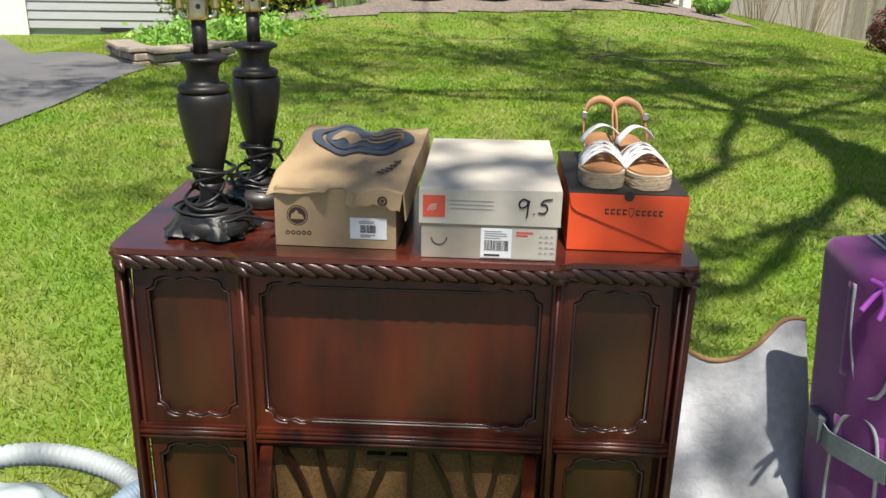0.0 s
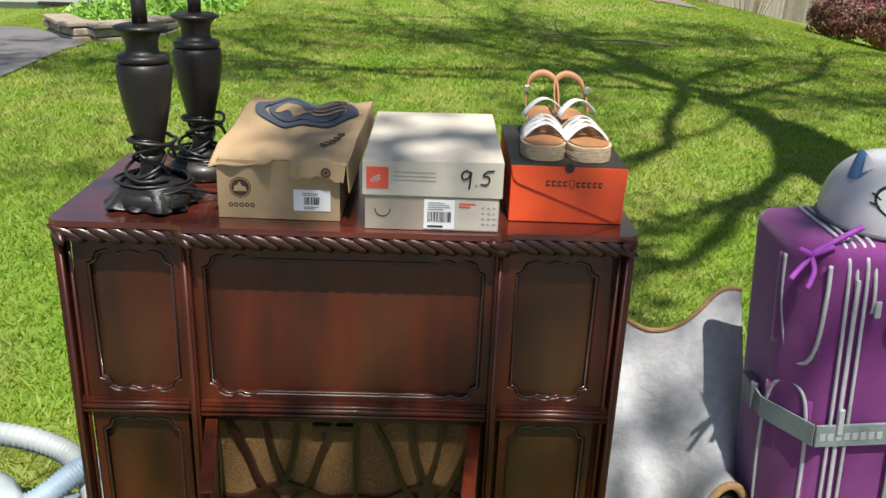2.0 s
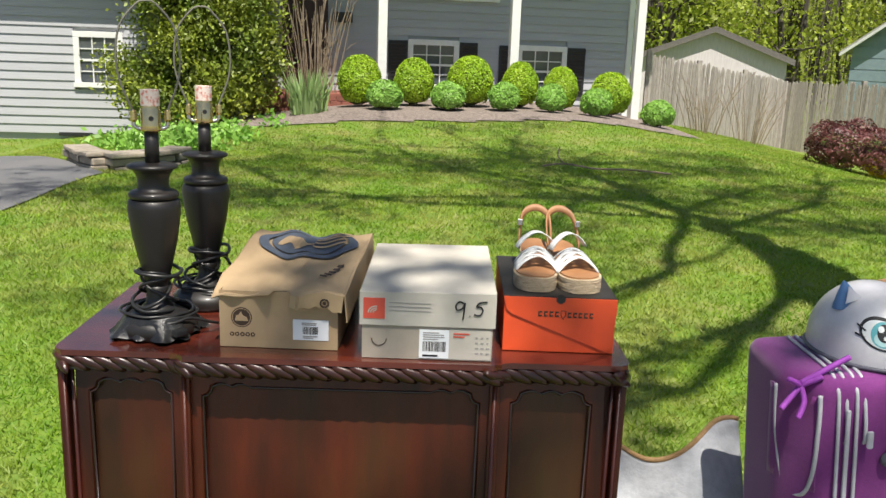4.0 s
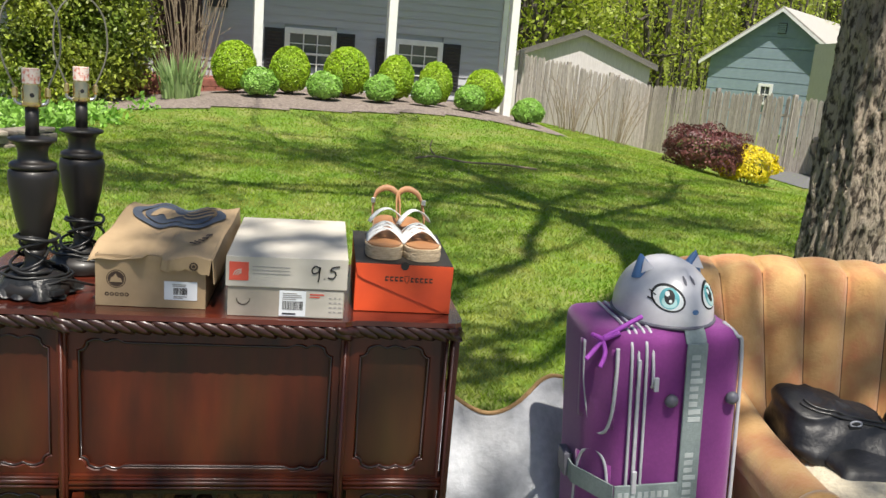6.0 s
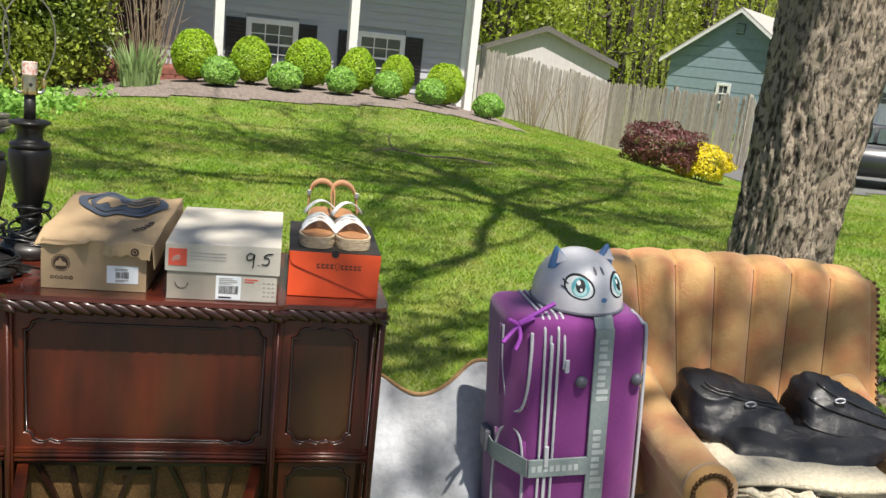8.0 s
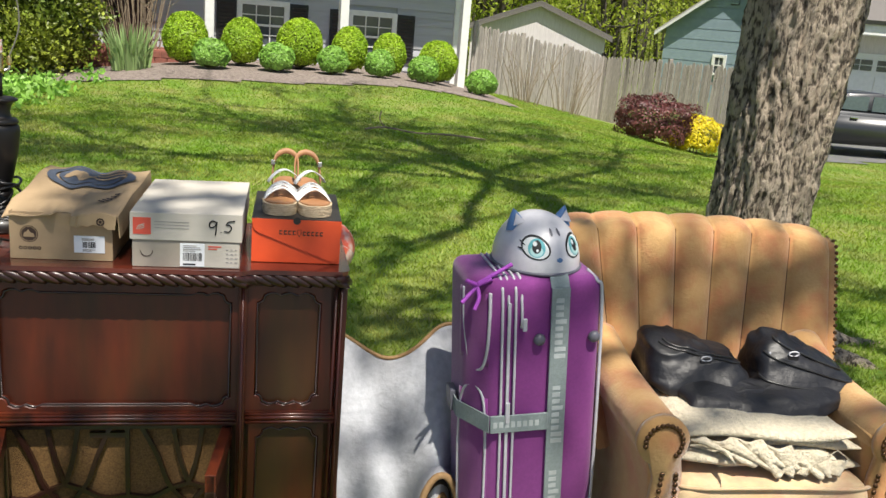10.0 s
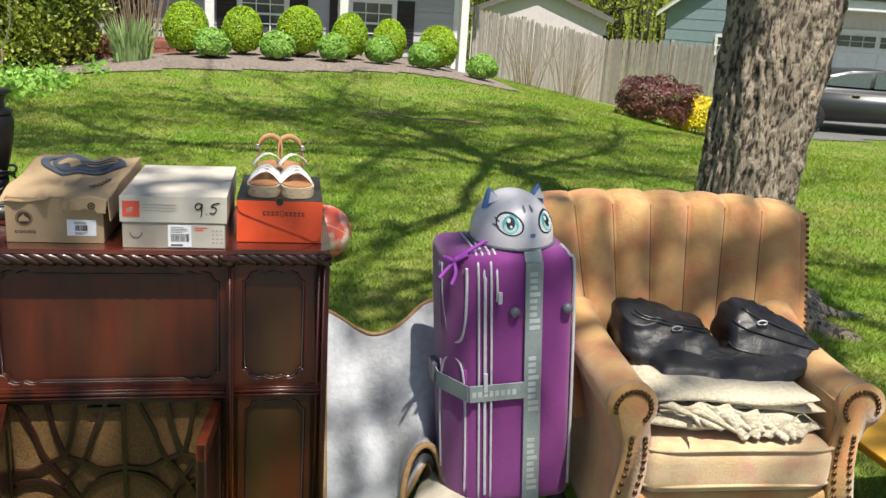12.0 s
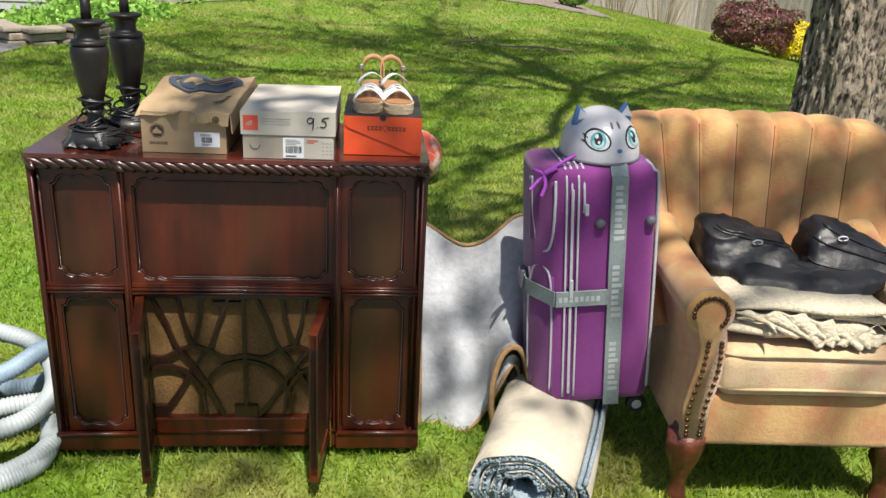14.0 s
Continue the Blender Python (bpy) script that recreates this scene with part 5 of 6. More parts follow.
def beige_box():
    b = thing("shoe_box", "beige cardboard shoe box with a red square and handwriting", "shoe box", pose(0.019, -0.016, TOP, 0, 0, -0.8), "shoe boxes on the cabinet")
    w, d = 0.214, 0.345
    part("tray", open_box(w, d, 0.10), "card_grey", b, "grey-brown cardboard tray")
    bm = hollow(-0.004, w + 0.004, -0.0035, d + 0.0035, 0.058, 0.1135, 0.0022, True)
    for v in bm.verts:
        v.co.z += 0.0035 * math.sin(v.co.x * 11) * (v.co.z > 0.1) + 0.004 * v.co.y
    lid = part("lid", bm, "card_beige", b, "pale beige lid, scuffed")
    y = -0.0038
    sq = part("red_square", box(0.002, 0.037, y - 0.0006, y, 0.069, 0.104), "ink_red", lid, "red printed square")
    for k, r in enumerate((0.014, 0.010, 0.006)):
        n = 12
        arc = [(0.012 + r * math.cos(math.pi / 2 * (1 + j / n)) + 0.012, 0.079 + r * math.sin(math.pi / 2 * (1 + j / n)) * 0.8) for j in range(n + 1)]
        part("pale_arc", tube([(p, y - 0.0008, q) for p, q in arc], 0.0011, 4), "card_beige", sq)
    for k in range(3):
        part("print_bar", box(0.044, 0.112, y - 0.0005, y, 0.083 + k * 0.0065, 0.0841 + k * 0.0065), "ink_grey", lid)

    def stroke(pts):
        part("pen_stroke", tube(spline([(p, y - 0.0006, q) for p, q in pts], 6), 0.0014, 5), "ink_black", lid, "black marker writing")
    stroke([(0.166, 0.099), (0.158, 0.102), (0.152, 0.095), (0.155, 0.088), (0.163, 0.091), (0.167, 0.100), (0.166, 0.090), (0.165, 0.078), (0.164, 0.072)])
    stroke([(0.175, 0.079), (0.1755, 0.078)])
    stroke([(0.203, 0.103), (0.191, 0.101), (0.186, 0.094), (0.193, 0.094), (0.196, 0.087), (0.191, 0.080), (0.182, 0.081)])
    lb = part("label", box(0.094, 0.143, -0.0014, -0.0002, 0.003, 0.052), "paper", b, "white bar-code label")
    bars(lb, "barcode_bar", 0.1, 0.138, 0.015, 0.032, 22, -0.0015, "ink_black", seed=9)
    bars(lb, "print_bar", 0.1, 0.138, 0.035, 0.05, 4, -0.0015, "ink_grey", vertical=False, fill=0.4)
    bars(lb, "print_bar", 0.1, 0.138, 0.006, 0.012, 1, -0.0015, "ink_black", vertical=False, fill=0.5)
    part("pale_patch", box(0.143, 0.212, -0.0008, -0.0002, 0.002, 0.054), "card_beige", b)
    bars(b, "red_print", 0.150, 0.178, 0.040, 0.050, 2, -0.001, "ink_red", vertical=False, fill=0.5)
    for k in range(3):
        bars(b, "print_bar", 0.186 + 0.009 * k, 0.192 + 0.009 * k, 0.012, 0.048, 4, -0.001, "ink_grey", vertical=False, fill=0.3, seed=k)
    part("thumb_hole", tube([(0.028 + 0.012 * math.cos(a), -0.0006, 0.034 + 0.012 * math.sin(a)) for a in np.linspace(math.pi, 2 * math.pi, 14)], 0.0009, 4), "ink_brown", b)


def orange_box():
    b = thing("shoe_box", "orange cardboard shoe box with a black top", "shoe box", pose(0.255, 0.040, TOP, 0, 0, -1.2), "shoe boxes on the cabinet")
    w, d, h = 0.190, 0.29, 0.094
    part("tray", box(0, w, 0, d, 0, h, 0.0015), "card_orange", b, "bright orange cardboard")
    part("lid", box(-0.001, w + 0.001, 0.004, d + 0.002, h, h + 0.0035, 0.001), "card_black", b, "black lid")
    fl = [(-0.001, h + 0.003), (w + 0.001, h + 0.003), (w + 0.001, h - 0.018), (w * 0.98, 0.012), (w * 0.93, 0.004), (0.06, h * 0.52), (0.012, h * 0.72), (0.004, h * 0.8)]
    part("front_flap", moved(slab(fl, -0.0025), Matrix.Translation((0, -0.0005, 0))), "card_orange", b, "folded orange front flap")
    y = -0.0034
    for k in range(4):
        part("word_bar", box(0.058 + k * 0.0095, 0.0645 + k * 0.0095, y - 0.0004, y, h - 0.030, h - 0.0205), "ink_brown", b)
        part("word_gap", box(0.0603 + k * 0.0095, 0.0645 + k * 0.0095, y - 0.0007, y - 0.0004, h - 0.027, h - 0.0235), "card_orange", b)
    for k in range(5):
        part("word_bar", box(0.108 + k * 0.0092, 0.1142 + k * 0.0092, y - 0.0004, y, h - 0.031, h - 0.0215), "ink_brown", b)
        part("word_gap", box(0.1102 + k * 0.0092, 0.1142 + k * 0.0092, y - 0.0007, y - 0.0004, h - 0.028, h - 0.0245), "card_orange", b)
    part("shield", tube([(0.0965, y, h - 0.019), (0.1045, y, h - 0.019), (0.1045, y, h - 0.027), (0.1005, y, h - 0.034), (0.0965, y, h - 0.027)], 0.0007, 4, True), "ink_brown", b)
    part("notch", disc(w * 0.5, h + 0.001, 0.008, y - 0.0002), "card_black", b)


beige_box()
orange_box()


# ---- sandals ----
def build_sandal(x, y, ang, mirror):
    s = thing("sandal", "white woven-strap sandal with jute platform sole", "sandal", pose(x, y, TOP + 0.099, 0, 0, ang), "pair of sandals")
    mm = -1 if mirror else 1
    prof = [(0.0, 0.0), (0.018, 0.002), (0.032, 0.018), (0.038, 0.045), (0.037, 0.07), (0.031, 0.11), (0.027, 0.15), (0.028, 0.19), (0.024, 0.215), (0.012, 0.23), (0.0, 0.233)]
    out = [(mm * (a + 0.002 * math.sin(b * 20)), b) for a, b in prof] + [(-mm * a * 0.94, b) for a, b in reversed(prof[1:-1])]

    out = [(p.x, p.y) for p in spline([(a, b, 0) for a, b in out], 4, True)]

    def height(b):
        return 0.024 + 0.02 * max(0, b - 0.08) / 0.15
    for k in range(4):
        z0, z1 = k * 0.25, (k + 1) * 0.25
        bm = slab([(p * (1.0 + 0.02 * (k % 2)), q) for p, q in out], 1.0, "z")
        for v in bm.verts:
            v.co.z = height(v.co.y) * (z0 + (z1 - z0) * (v.co.z > 0.5) * 0.97)
        part("sole_layer", bm, "espadrille", s, "braided jute sole")
    bm = slab([(p * 0.93, 0.008 + q * 0.94) for p, q in out], 1.0, "z")
    for v in bm.verts:
        v.co.z = height(v.co.y) + (0.003 if v.co.z > 0.5 else 0.0)
    part("insole", bm, "insole", s, "tan leather insole")

    def band(name, a, b, rise, wid, mt="leather_white", th=0.002):
        a, b = Vector(a), Vector(b)
        d = (b - a).normalized()
        sd = Vector((-d.y, d.x, 0))

        def f(u, v):
            p = a.lerp(b, u) + sd * (v - 0.5) * wid
            return p + Vector((0, 0, rise * math.sin(math.pi * u) ** 0.8))
        return part(name, sheet(f, 14, 3, th), mt, s, "white leather strap" if mt == "leather_white" else "", True)
    h = 0.026
    for y0, y1, r in ((0.048, 0.078, 0.024), (0.064, 0.096, 0.028), (0.082, 0.112, 0.031), (0.078, 0.048, 0.026), (0.096, 0.064, 0.030), (0.112, 0.082, 0.033)):
        band("woven_strap", (-0.038, y0, h), (0.038, y1, h), r, 0.0095)
    band("instep_strap", (-0.036, 0.125, 0.05), (0.036, 0.150, 0.052), 0.028, 0.016)
    pts = spline([(-0.027, 0.165, 0.045), (-0.026, 0.195, 0.08), (-0.019, 0.215, 0.10), (0, 0.224, 0.108), (0.019, 0.215, 0.10), (0.026, 0.195, 0.08), (0.027, 0.165, 0.045)], 6)

    def sling(u, v):
        i = min(int(u * (len(pts) - 1)), len(pts) - 2)
        p = pts[i].lerp(pts[i + 1], u * (len(pts) - 1) - i)
        return p + Vector((0, 0.004 * (v - 0.5), 0.013 * (v - 0.5))) + Vector((p.x, 0, 0)) * 0.1 * v
    part("sling_strap", sheet(sling, 40, 2, 0.002), "insole", s, "standing sling strap, tan inside", True)
    part("buckle", moved(box(-0.005, 0.005, -0.002, 0.002, -0.006, 0.006, 0.001, 1), Matrix.Translation((mm * 0.029, 0.185, 0.085))), "chrome", s, "small metal buckle")


build_sandal(0.312, 0.062, -4, True)
build_sandal(0.392, 0.058, 5, False)

# ---- suitcase and helmet ----
def build_suitcase():
    s = thing("suitcase", "large upright purple fabric suitcase with a grey luggage strap", "suitcase", pose(0.945, 0.16, 0.135, 0, -4.3, 0))
    x0, x1, y0, y1, z0, z1 = -0.112, 0.138, -0.215, 0.03, 0.03, 0.685
    # the padded pocket face rounds off towards the front edge
    def face_x(y):
        return x0 - 0.055 * min(max((y - y0) / 0.095, 0), 1) - 0.003
    bm = box(x0 - 0.055, x1, y0, y1, z0, z1, 0.035, 5)
    for v in bm.verts:
        if v.co.x < x0 - 0.019 and v.co.y < y0 + 0.04:
            k = (v.co.x - (x0 - 0.055)) / 0.035
            v.co.x, v.co.y = v.co.x + 0.02 * k, v.co.y + 0.06 * (1 - k)
    for v in bm.verts:
        v.co.y -= 0.008 * math.sin(math.pi * min(max((v.co.z - z0) / (z1 - z0), 0), 1)) * (v.co.y < y0 + 0.02)
    part("body", bm, "purple", s, "purple woven fabric shell", True)
    yf = y0 - 0.007
    # zip bands down the front edge and over the top
    for x, zb in ((-0.098, 0.06), (-0.084, 0.575), (-0.068, 0.06), (-0.054, 0.575)):
        part("zip_piping", tube(spline([(x, y1 - 0.03, z1 + 0.002), (x, y0 + 0.05, z1 + 0.002), (x, y0 + 0.012, z1 - 0.012), (x, yf + 0.002, z1 - 0.06), (x, yf - 0.002, max(0.36, zb + 0.01)), (x, yf + 0.003, zb)], 8), 0.0032, 6), "piping", s, "silver-grey piping", True)
    part("zip_tape", box(-0.0865, -0.0795, yf - 0.003, yf + 0.002, 0.07, z1 - 0.05, 0.001, 1), "piping", s, "zip tape")
    for z, l in ((0.40, 0.05), (0.60, 0.03)):
        part("zip_pull", box(-0.088 + (0.034 if z > 0.5 else 0), -0.078 + (0.034 if z > 0.5 else 0), yf - 0.011, yf - 0.006, z - l, z, 0.0015, 1), "piping", s, "metal zip pull")
    for x in (x1 - 0.004,):
        part("edge_piping", tube(spline([(x - 0.02, y0 + 0.05, z1 + 0.001), (x - 0.012, y0 + 0.008, z1 - 0.012), (x, y0 + 0.004, z1 - 0.05), (x + 0.002, y0 + 0.002, 0.36), (x, y0 + 0.006, 0.07)], 8), 0.004, 6), "piping", s, "", True)
    for x in (-0.012, 0.116):
        part("side_foot", moved(lathe([(0.014, 0), (0.0135, 0.004), (0.011, 0.009), (0.006, 0.012), (0.002, 0.0125)], 18), Matrix.Translation((x, yf + 0.001, 0.545)) @ Matrix.Rotation(radians(90), 4, "X")), "stud", s, "grey plastic rest", True)
    # pockets on the face that looks along the row
    for pts in ([(0, -0.12, 0.655), (0, -0.12, 0.60), (0, -0.10, 0.51), (0, -0.04, 0.465), (0, 0.06, 0.475), (0, 0.12, 0.56), (0, 0.13, 0.65)],
                [(0, -0.09, 0.07), (0, -0.10, 0.20), (0, -0.10, 0.32), (0, -0.07, 0.40), (0, 0.02, 0.42), (0, 0.13, 0.39), (0, 0.18, 0.28), (0, 0.18, 0.1)]):
        o = [(face_x(y0 + 0.045 + 0.3 * b) - 0.003, y0 + 0.045 + 0.3 * b, c) for a, b, c in pts]
        part("pocket_piping", tube(spline(o, 8), 0.004, 6), "piping", s, "curved silver piping", True)
    for za, zb in ((0.06, 0.40), (0.48, 0.65)):
        part("pocket", sheet(lambda u, v: (face_x(y0 + 0.012 + 0.085 * u) - 0.005 * math.sin(math.pi * u) * math.sin(math.pi * v), y0 + 0.012 + 0.085 * u, za + (zb - za) * v), 10, 10, 0.003), "purple", s, "flat outer pocket", True)
    # luggage strap: upright and cross bands with plain bars for the woven name
    st = part("strap", box(0.012, 0.054, yf - 0.006, yf - 0.001, 0.03, z1 - 0.02, 0.001, 1), "strap", s, "grey webbing luggage strap")
    part("strap_over", sheet(lambda u, v: (0.012 + 0.042 * v, y0 - 0.004 + 0.20 * u, z1 + 0.004 - 0.026 * max(0, 1 - u * 8) ** 2), 16, 2, 0.003), "strap", st)
    for z in (0.075, 0.29, 0.50):
        for k in range(9):
            hgt = 0.026 if k in (0, 1, 5) else 0.018
            part("print_bar", box(0.022, 0.022 + hgt, yf - 0.0068, yf - 0.006, z + k * 0.0165, z + k * 0.0165 + 0.010), "strap_ink", st)
    b2 = part("cross_strap", box(x0 - 0.010, 0.013, yf - 0.007, yf - 0.001, 0.325, 0.367, 0.001, 1), "strap", s, "grey webbing cross strap")
    part("strap_side", sheet(lambda u, v: (face_x(y0 + 0.15 * u) - 0.008, y0 + 0.15 * u - 0.008 * (1 - u), 0.325 + 0.042 * v), 14, 2, 0.003), "strap", b2)
    for k in range(8):
        part("print_bar", box(-0.115 + k * 0.014, -0.106 + k * 0.014, yf - 0.0078, yf - 0.007, 0.338, 0.352), "strap_ink", b2)
    part("buckle", box(x0 - 0.077, x0 - 0.059, y0 + 0.12, y0 + 0.17, 0.325, 0.377, 0.003), "stud", b2, "grey side-release buckle")
    # handle, wheels
    part("top_handle", tube(spline([(0.09, -0.11, z1 - 0.01), (0.10, -0.10, z1 + 0.028), (0.112, -0.02, z1 + 0.028), (0.112, 0.0, z1 - 0.01)], 6), 0.012, 8), "violet", s, "purple carry handle", True)
    for x in (-0.09, 0.115):
        for y in (-0.185, 0.0):
            w = part("wheel", moved(lathe([(0.010, -0.011), (0.024, -0.011), (0.027, -0.006), (0.027, 0.006), (0.024, 0.011), (0.010, 0.011)], 24), Matrix.Translation((x, y, 0.005)) @ Matrix.Rotation(radians(90), 4, "X")), "rubber", s, "black wheel", True)
            part("hub", moved(lathe([(0.004, -0.013), (0.017, -0.010), (0.018, 0.010), (0.004, 0.013)], 14), Matrix.Translation((x, y, 0.005)) @ Matrix.Rotation(radians(90), 4, "X")), "piping", w, "grey hub")
            part("wheel_bracket", box(x - 0.02, x + 0.02, y - 0.003, y + 0.03, 0.01, 0.045, 0.006), "rubber", s)
    # bow of ribbon
    bow = thing("ribbon", "violet ribbon bow tied at the suitcase handle", "ribbon", pose(0.745, -0.03, 0.79))
    for a, b, c in (((0, 0, 0), (-0.03, -0.02, 0.018), (-0.004, 0.0, 0.004)), ((0, 0, 0), (0.03, -0.01, 0.02), (0.006, 0, 0.004)), ((0, 0, 0), (-0.02, -0.01, -0.02), (-0.036, -0.02, -0.034)), ((0, 0, 0), (0.004, -0.012, -0.024), (-0.006, -0.02, -0.05)), ((0, 0, 0.004), (0.04, 0.0, 0.03), (0.075, 0.0, 0.052))):
        part("loop", tube(spline([a, b, c], 6), 0.005, 6), "violet", bow, "", True)


build_suitcase()


def build_helmet():
    h = thing("helmet", "silver child's cat-ear helmet with large printed eyes", "helmet", pose(0.905, 0.075, 0.832, 0, -3, 11))
    R = (0.098, 0.118, 0.112)

    def at(az, el, k=1.0):
        """A place on the dome: az from straight ahead, el up, in radians."""
        q = (math.sin(az) * math.cos(el), -math.cos(az) * math.cos(el), math.sin(el))
        return Vector((q[0] * R[0] * k, q[1] * R[1] * k, q[2] * R[2] * k))
    bm = sheet(lambda u, v: at(u * 2 * math.pi, -0.06 + (math.pi / 2 + 0.06) * v), 56, 22)
    bmesh.ops.remove_doubles(bm, verts=bm.verts[:], dist=0.0005)
    part("shell", bm, "helmet", h, "pearly silver shell", True)
    part("rim", tube([at(a, -0.07, 1.01) for a in np.linspace(0, 2 * math.pi, 48, endpoint=False)], 0.004, 6, True), "stud", h, "", True)

    def decal(name, az, el, ra, re, k, mt, lab="", tilt=0.0):
        def f(u, v):
            a, r = 2 * math.pi * u, max(v, 0.02)
            dx, dz = ra * r * math.cos(a), re * r * math.sin(a)
            return at(az + dx * math.cos(tilt) - dz * math.sin(tilt), el + dx * math.sin(tilt) + dz * math.cos(tilt), k)
        return part(name, sheet(f, 28, 4), mt, h, lab, True)
    for s in (-1, 1):
        a = s * 0.58
        decal("eye", a, 0.47, 0.38, 0.25, 1.008, "ink_black", "black eye outline", s * 0.25)
        decal("eye", a, 0.455, 0.33, 0.205, 1.012, "eye_white", "", s * 0.25)
        decal("iris", a - s * 0.03, 0.455, 0.21, 0.195, 1.016, "eye_teal", "teal iris")
        decal("iris", a - s * 0.03, 0.385, 0.155, 0.105, 1.019, "eye_pale")
        decal("pupil", a - s * 0.03, 0.475, 0.11, 0.135, 1.022, "ink_black")
        decal("glint", a - s * 0.03 - 0.05, 0.53, 0.05, 0.05, 1.026, "eye_white")
        decal("glint", a + 0.05, 0.40, 0.03, 0.03, 1.026, "eye_white")
        for k in range(2):
            part("eyelash", tube([at(a + s * 0.26, 0.48 - 0.1 * k, 1.012), at(a + s * 0.42, 0.56 - 0.14 * k, 1.012)], 0.0016, 5), "ink_black", h)
        decal("brow_dot", s * 0.13, 0.80, 0.05, 0.10, 1.01, "stud")
        # ear
        c = at(s * 1.5, 0.92)
        bm = sheet(lambda u, v: Vector((0.026 * (1 - v) ** 0.8 * math.cos(2 * math.pi * u), 0.018 * (1 - v) ** 0.8 * math.sin(2 * math.pi * u), 0.046 * v - 0.012)), 20, 8)
        part("ear", moved(bm, Matrix.Translation(c) @ Matrix.Rotation(s * 0.22, 4, "Y")), "ear_blue", h, "blue plastic cat ear", True)
        part("ear_front", moved(slab([(-0.016, -0.002), (0.016, -0.002), (0.0, 0.024)], -0.002), Matrix.Translation(c + Vector((0, -0.019, 0.002))) @ Matrix.Rotation(s * 0.22, 4, "Y") @ Matrix.Rotation(-0.35, 4, "X")), "helmet", h)
    decal("nose", 0, 0.22, 0.075, 0.045, 1.012, "ear_blue", "blue nose")


build_helmet()


# ---- rug and carpet ----
def build_rug():
    r = thing("rug", "grey-backed rug standing on edge in waves, tan hem", "rug", pose(0, 0, 0))

    def f(u, v):
        x = 0.478 + 0.33 * u
        top = 0.505 - 0.041 * math.cos(2 * math.pi * (u - 0.92) * 0.93 + math.pi) + 0.006 * u
        y = 0.13 + 0.22 * v + 0.03 * math.sin(u * 7.5 + 0.5) * (0.4 + 0.6 * v) + 0.02 * math.sin(u * 15 + 2 * v) * (1 - v)
        n = noise.noise(Vector((u * 5, v * 6, 1.3)))
        return Vector((x + 0.012 * (1 - v) * math.sin(5 * u), y + 0.010 * n, -0.03 + (top + 0.03) * v))

    def low(u, v):
        """Bottom edge lifts into an arch where the rug curls."""
        p = f(u, v)
        k = math.exp(-((u - 0.80) / 0.2) ** 2)
        p.z = p.z * (1 - 0.30 * k * (1 - v)) + 0.22 * k * (1 - v) ** 1.2
        p.y -= 0.10 * k * math.sin(math.pi * min(1, (1 - v) * 0.9))
        return p
    part("backing", sheet(low, 60, 40, 0.007), "rug_back", r, "grey felted backing", True)
    for v in (0.0, 1.0):
        part("hem", tube([low(k / 60, v) + Vector((0, 0.003, 0)) for k in range(61)], 0.006, 6), "rug_hem", r, "tan bound hem", True)
    part("hem", tube([low(0, k / 30) for k in range(31)], 0.008, 6), "rug_hem", r, "", True)
    # the curled end
    def curl(u, v):
        a = math.pi * (1.25 - 1.5 * u)
        return Vector((0.727 + 0.053 * math.cos(a) * (1 + 0.1 * v), 0.07 + 0.28 * v, 0.12 + 0.150 * math.sin(a)))
    part("curl", sheet(curl, 28, 8, 0.007), "rug_back", r, "curled-under end of the rug", True)
    part("curl_lining", sheet(lambda u, v: curl(u, v) + (Vector((0.727, 0, 0.105)) - Vector((curl(u, v).x, 0, curl(u, v).z))) * 0.16, 28, 8), "rug_face", r, "dark brown pile side", True)
    part("hem", tube([curl(k / 28, -0.01) for k in range(29)], 0.009, 6), "rug_hem", r, "", True)


build_rug()


def build_carpet_roll():
    a, b = Vector((0.70, -0.33, 0.085)), Vector((0.94, 0.30, 0.08))
    c = thing("carpet_roll", "rolled carpet with cream backing and blue-grey pile", "carpet", Matrix.Translation(a) @ Matrix.Rotation(math.atan2(b.y - a.y, b.x - a.x) - math.pi / 2, 4, "Z"))
    L = (b - a).length

    def spiral(off):
        def f(u, v):
            t = u * 3.6 * 2 * math.pi
            r = 0.158 - off - 0.030 * t / (2 * math.pi)
            wob = 1 + 0.03 * math.sin(3 * t + 4 * v)
            return Vector((r * math.cos(0.45 - t) * wob, L * v + 0.008 * math.sin(5 * t), 0.72 * r * math.sin(0.45 - t) * wob + 0.0))
        return f
    part("backing", sheet(spiral(0.0), 170, 10, 0.004), "carpet_cream", c, "cream backing", True)
    part("woven_face", sheet(spiral(0.014), 170, 10, 0.009), "carpet_blue", c, "blue-grey shaggy pile", True)
    e, t = [], spiral(0.010)
    for k in range(3200):
        u = rng.random()
        p = t(u, 0.0)
        e.append((p.x + rng.normal() * 0.004, p.y - 0.004 + rng.normal() * 0.004, p.z + rng.normal() * 0.004))
    leaves("frayed_end", e[::2], 0.0045, "carpet_blue", c)
    part("flap_edge", tube([spiral(-0.002)(0.0, k / 20) + Vector((0, 0, 0.001 * math.sin(9 * k))) for k in range(21)], 0.006, 6), "carpet_blue", c, "cut edge of pile", True)


build_carpet_roll()


# ---- wing chair ----
CX = 1.425


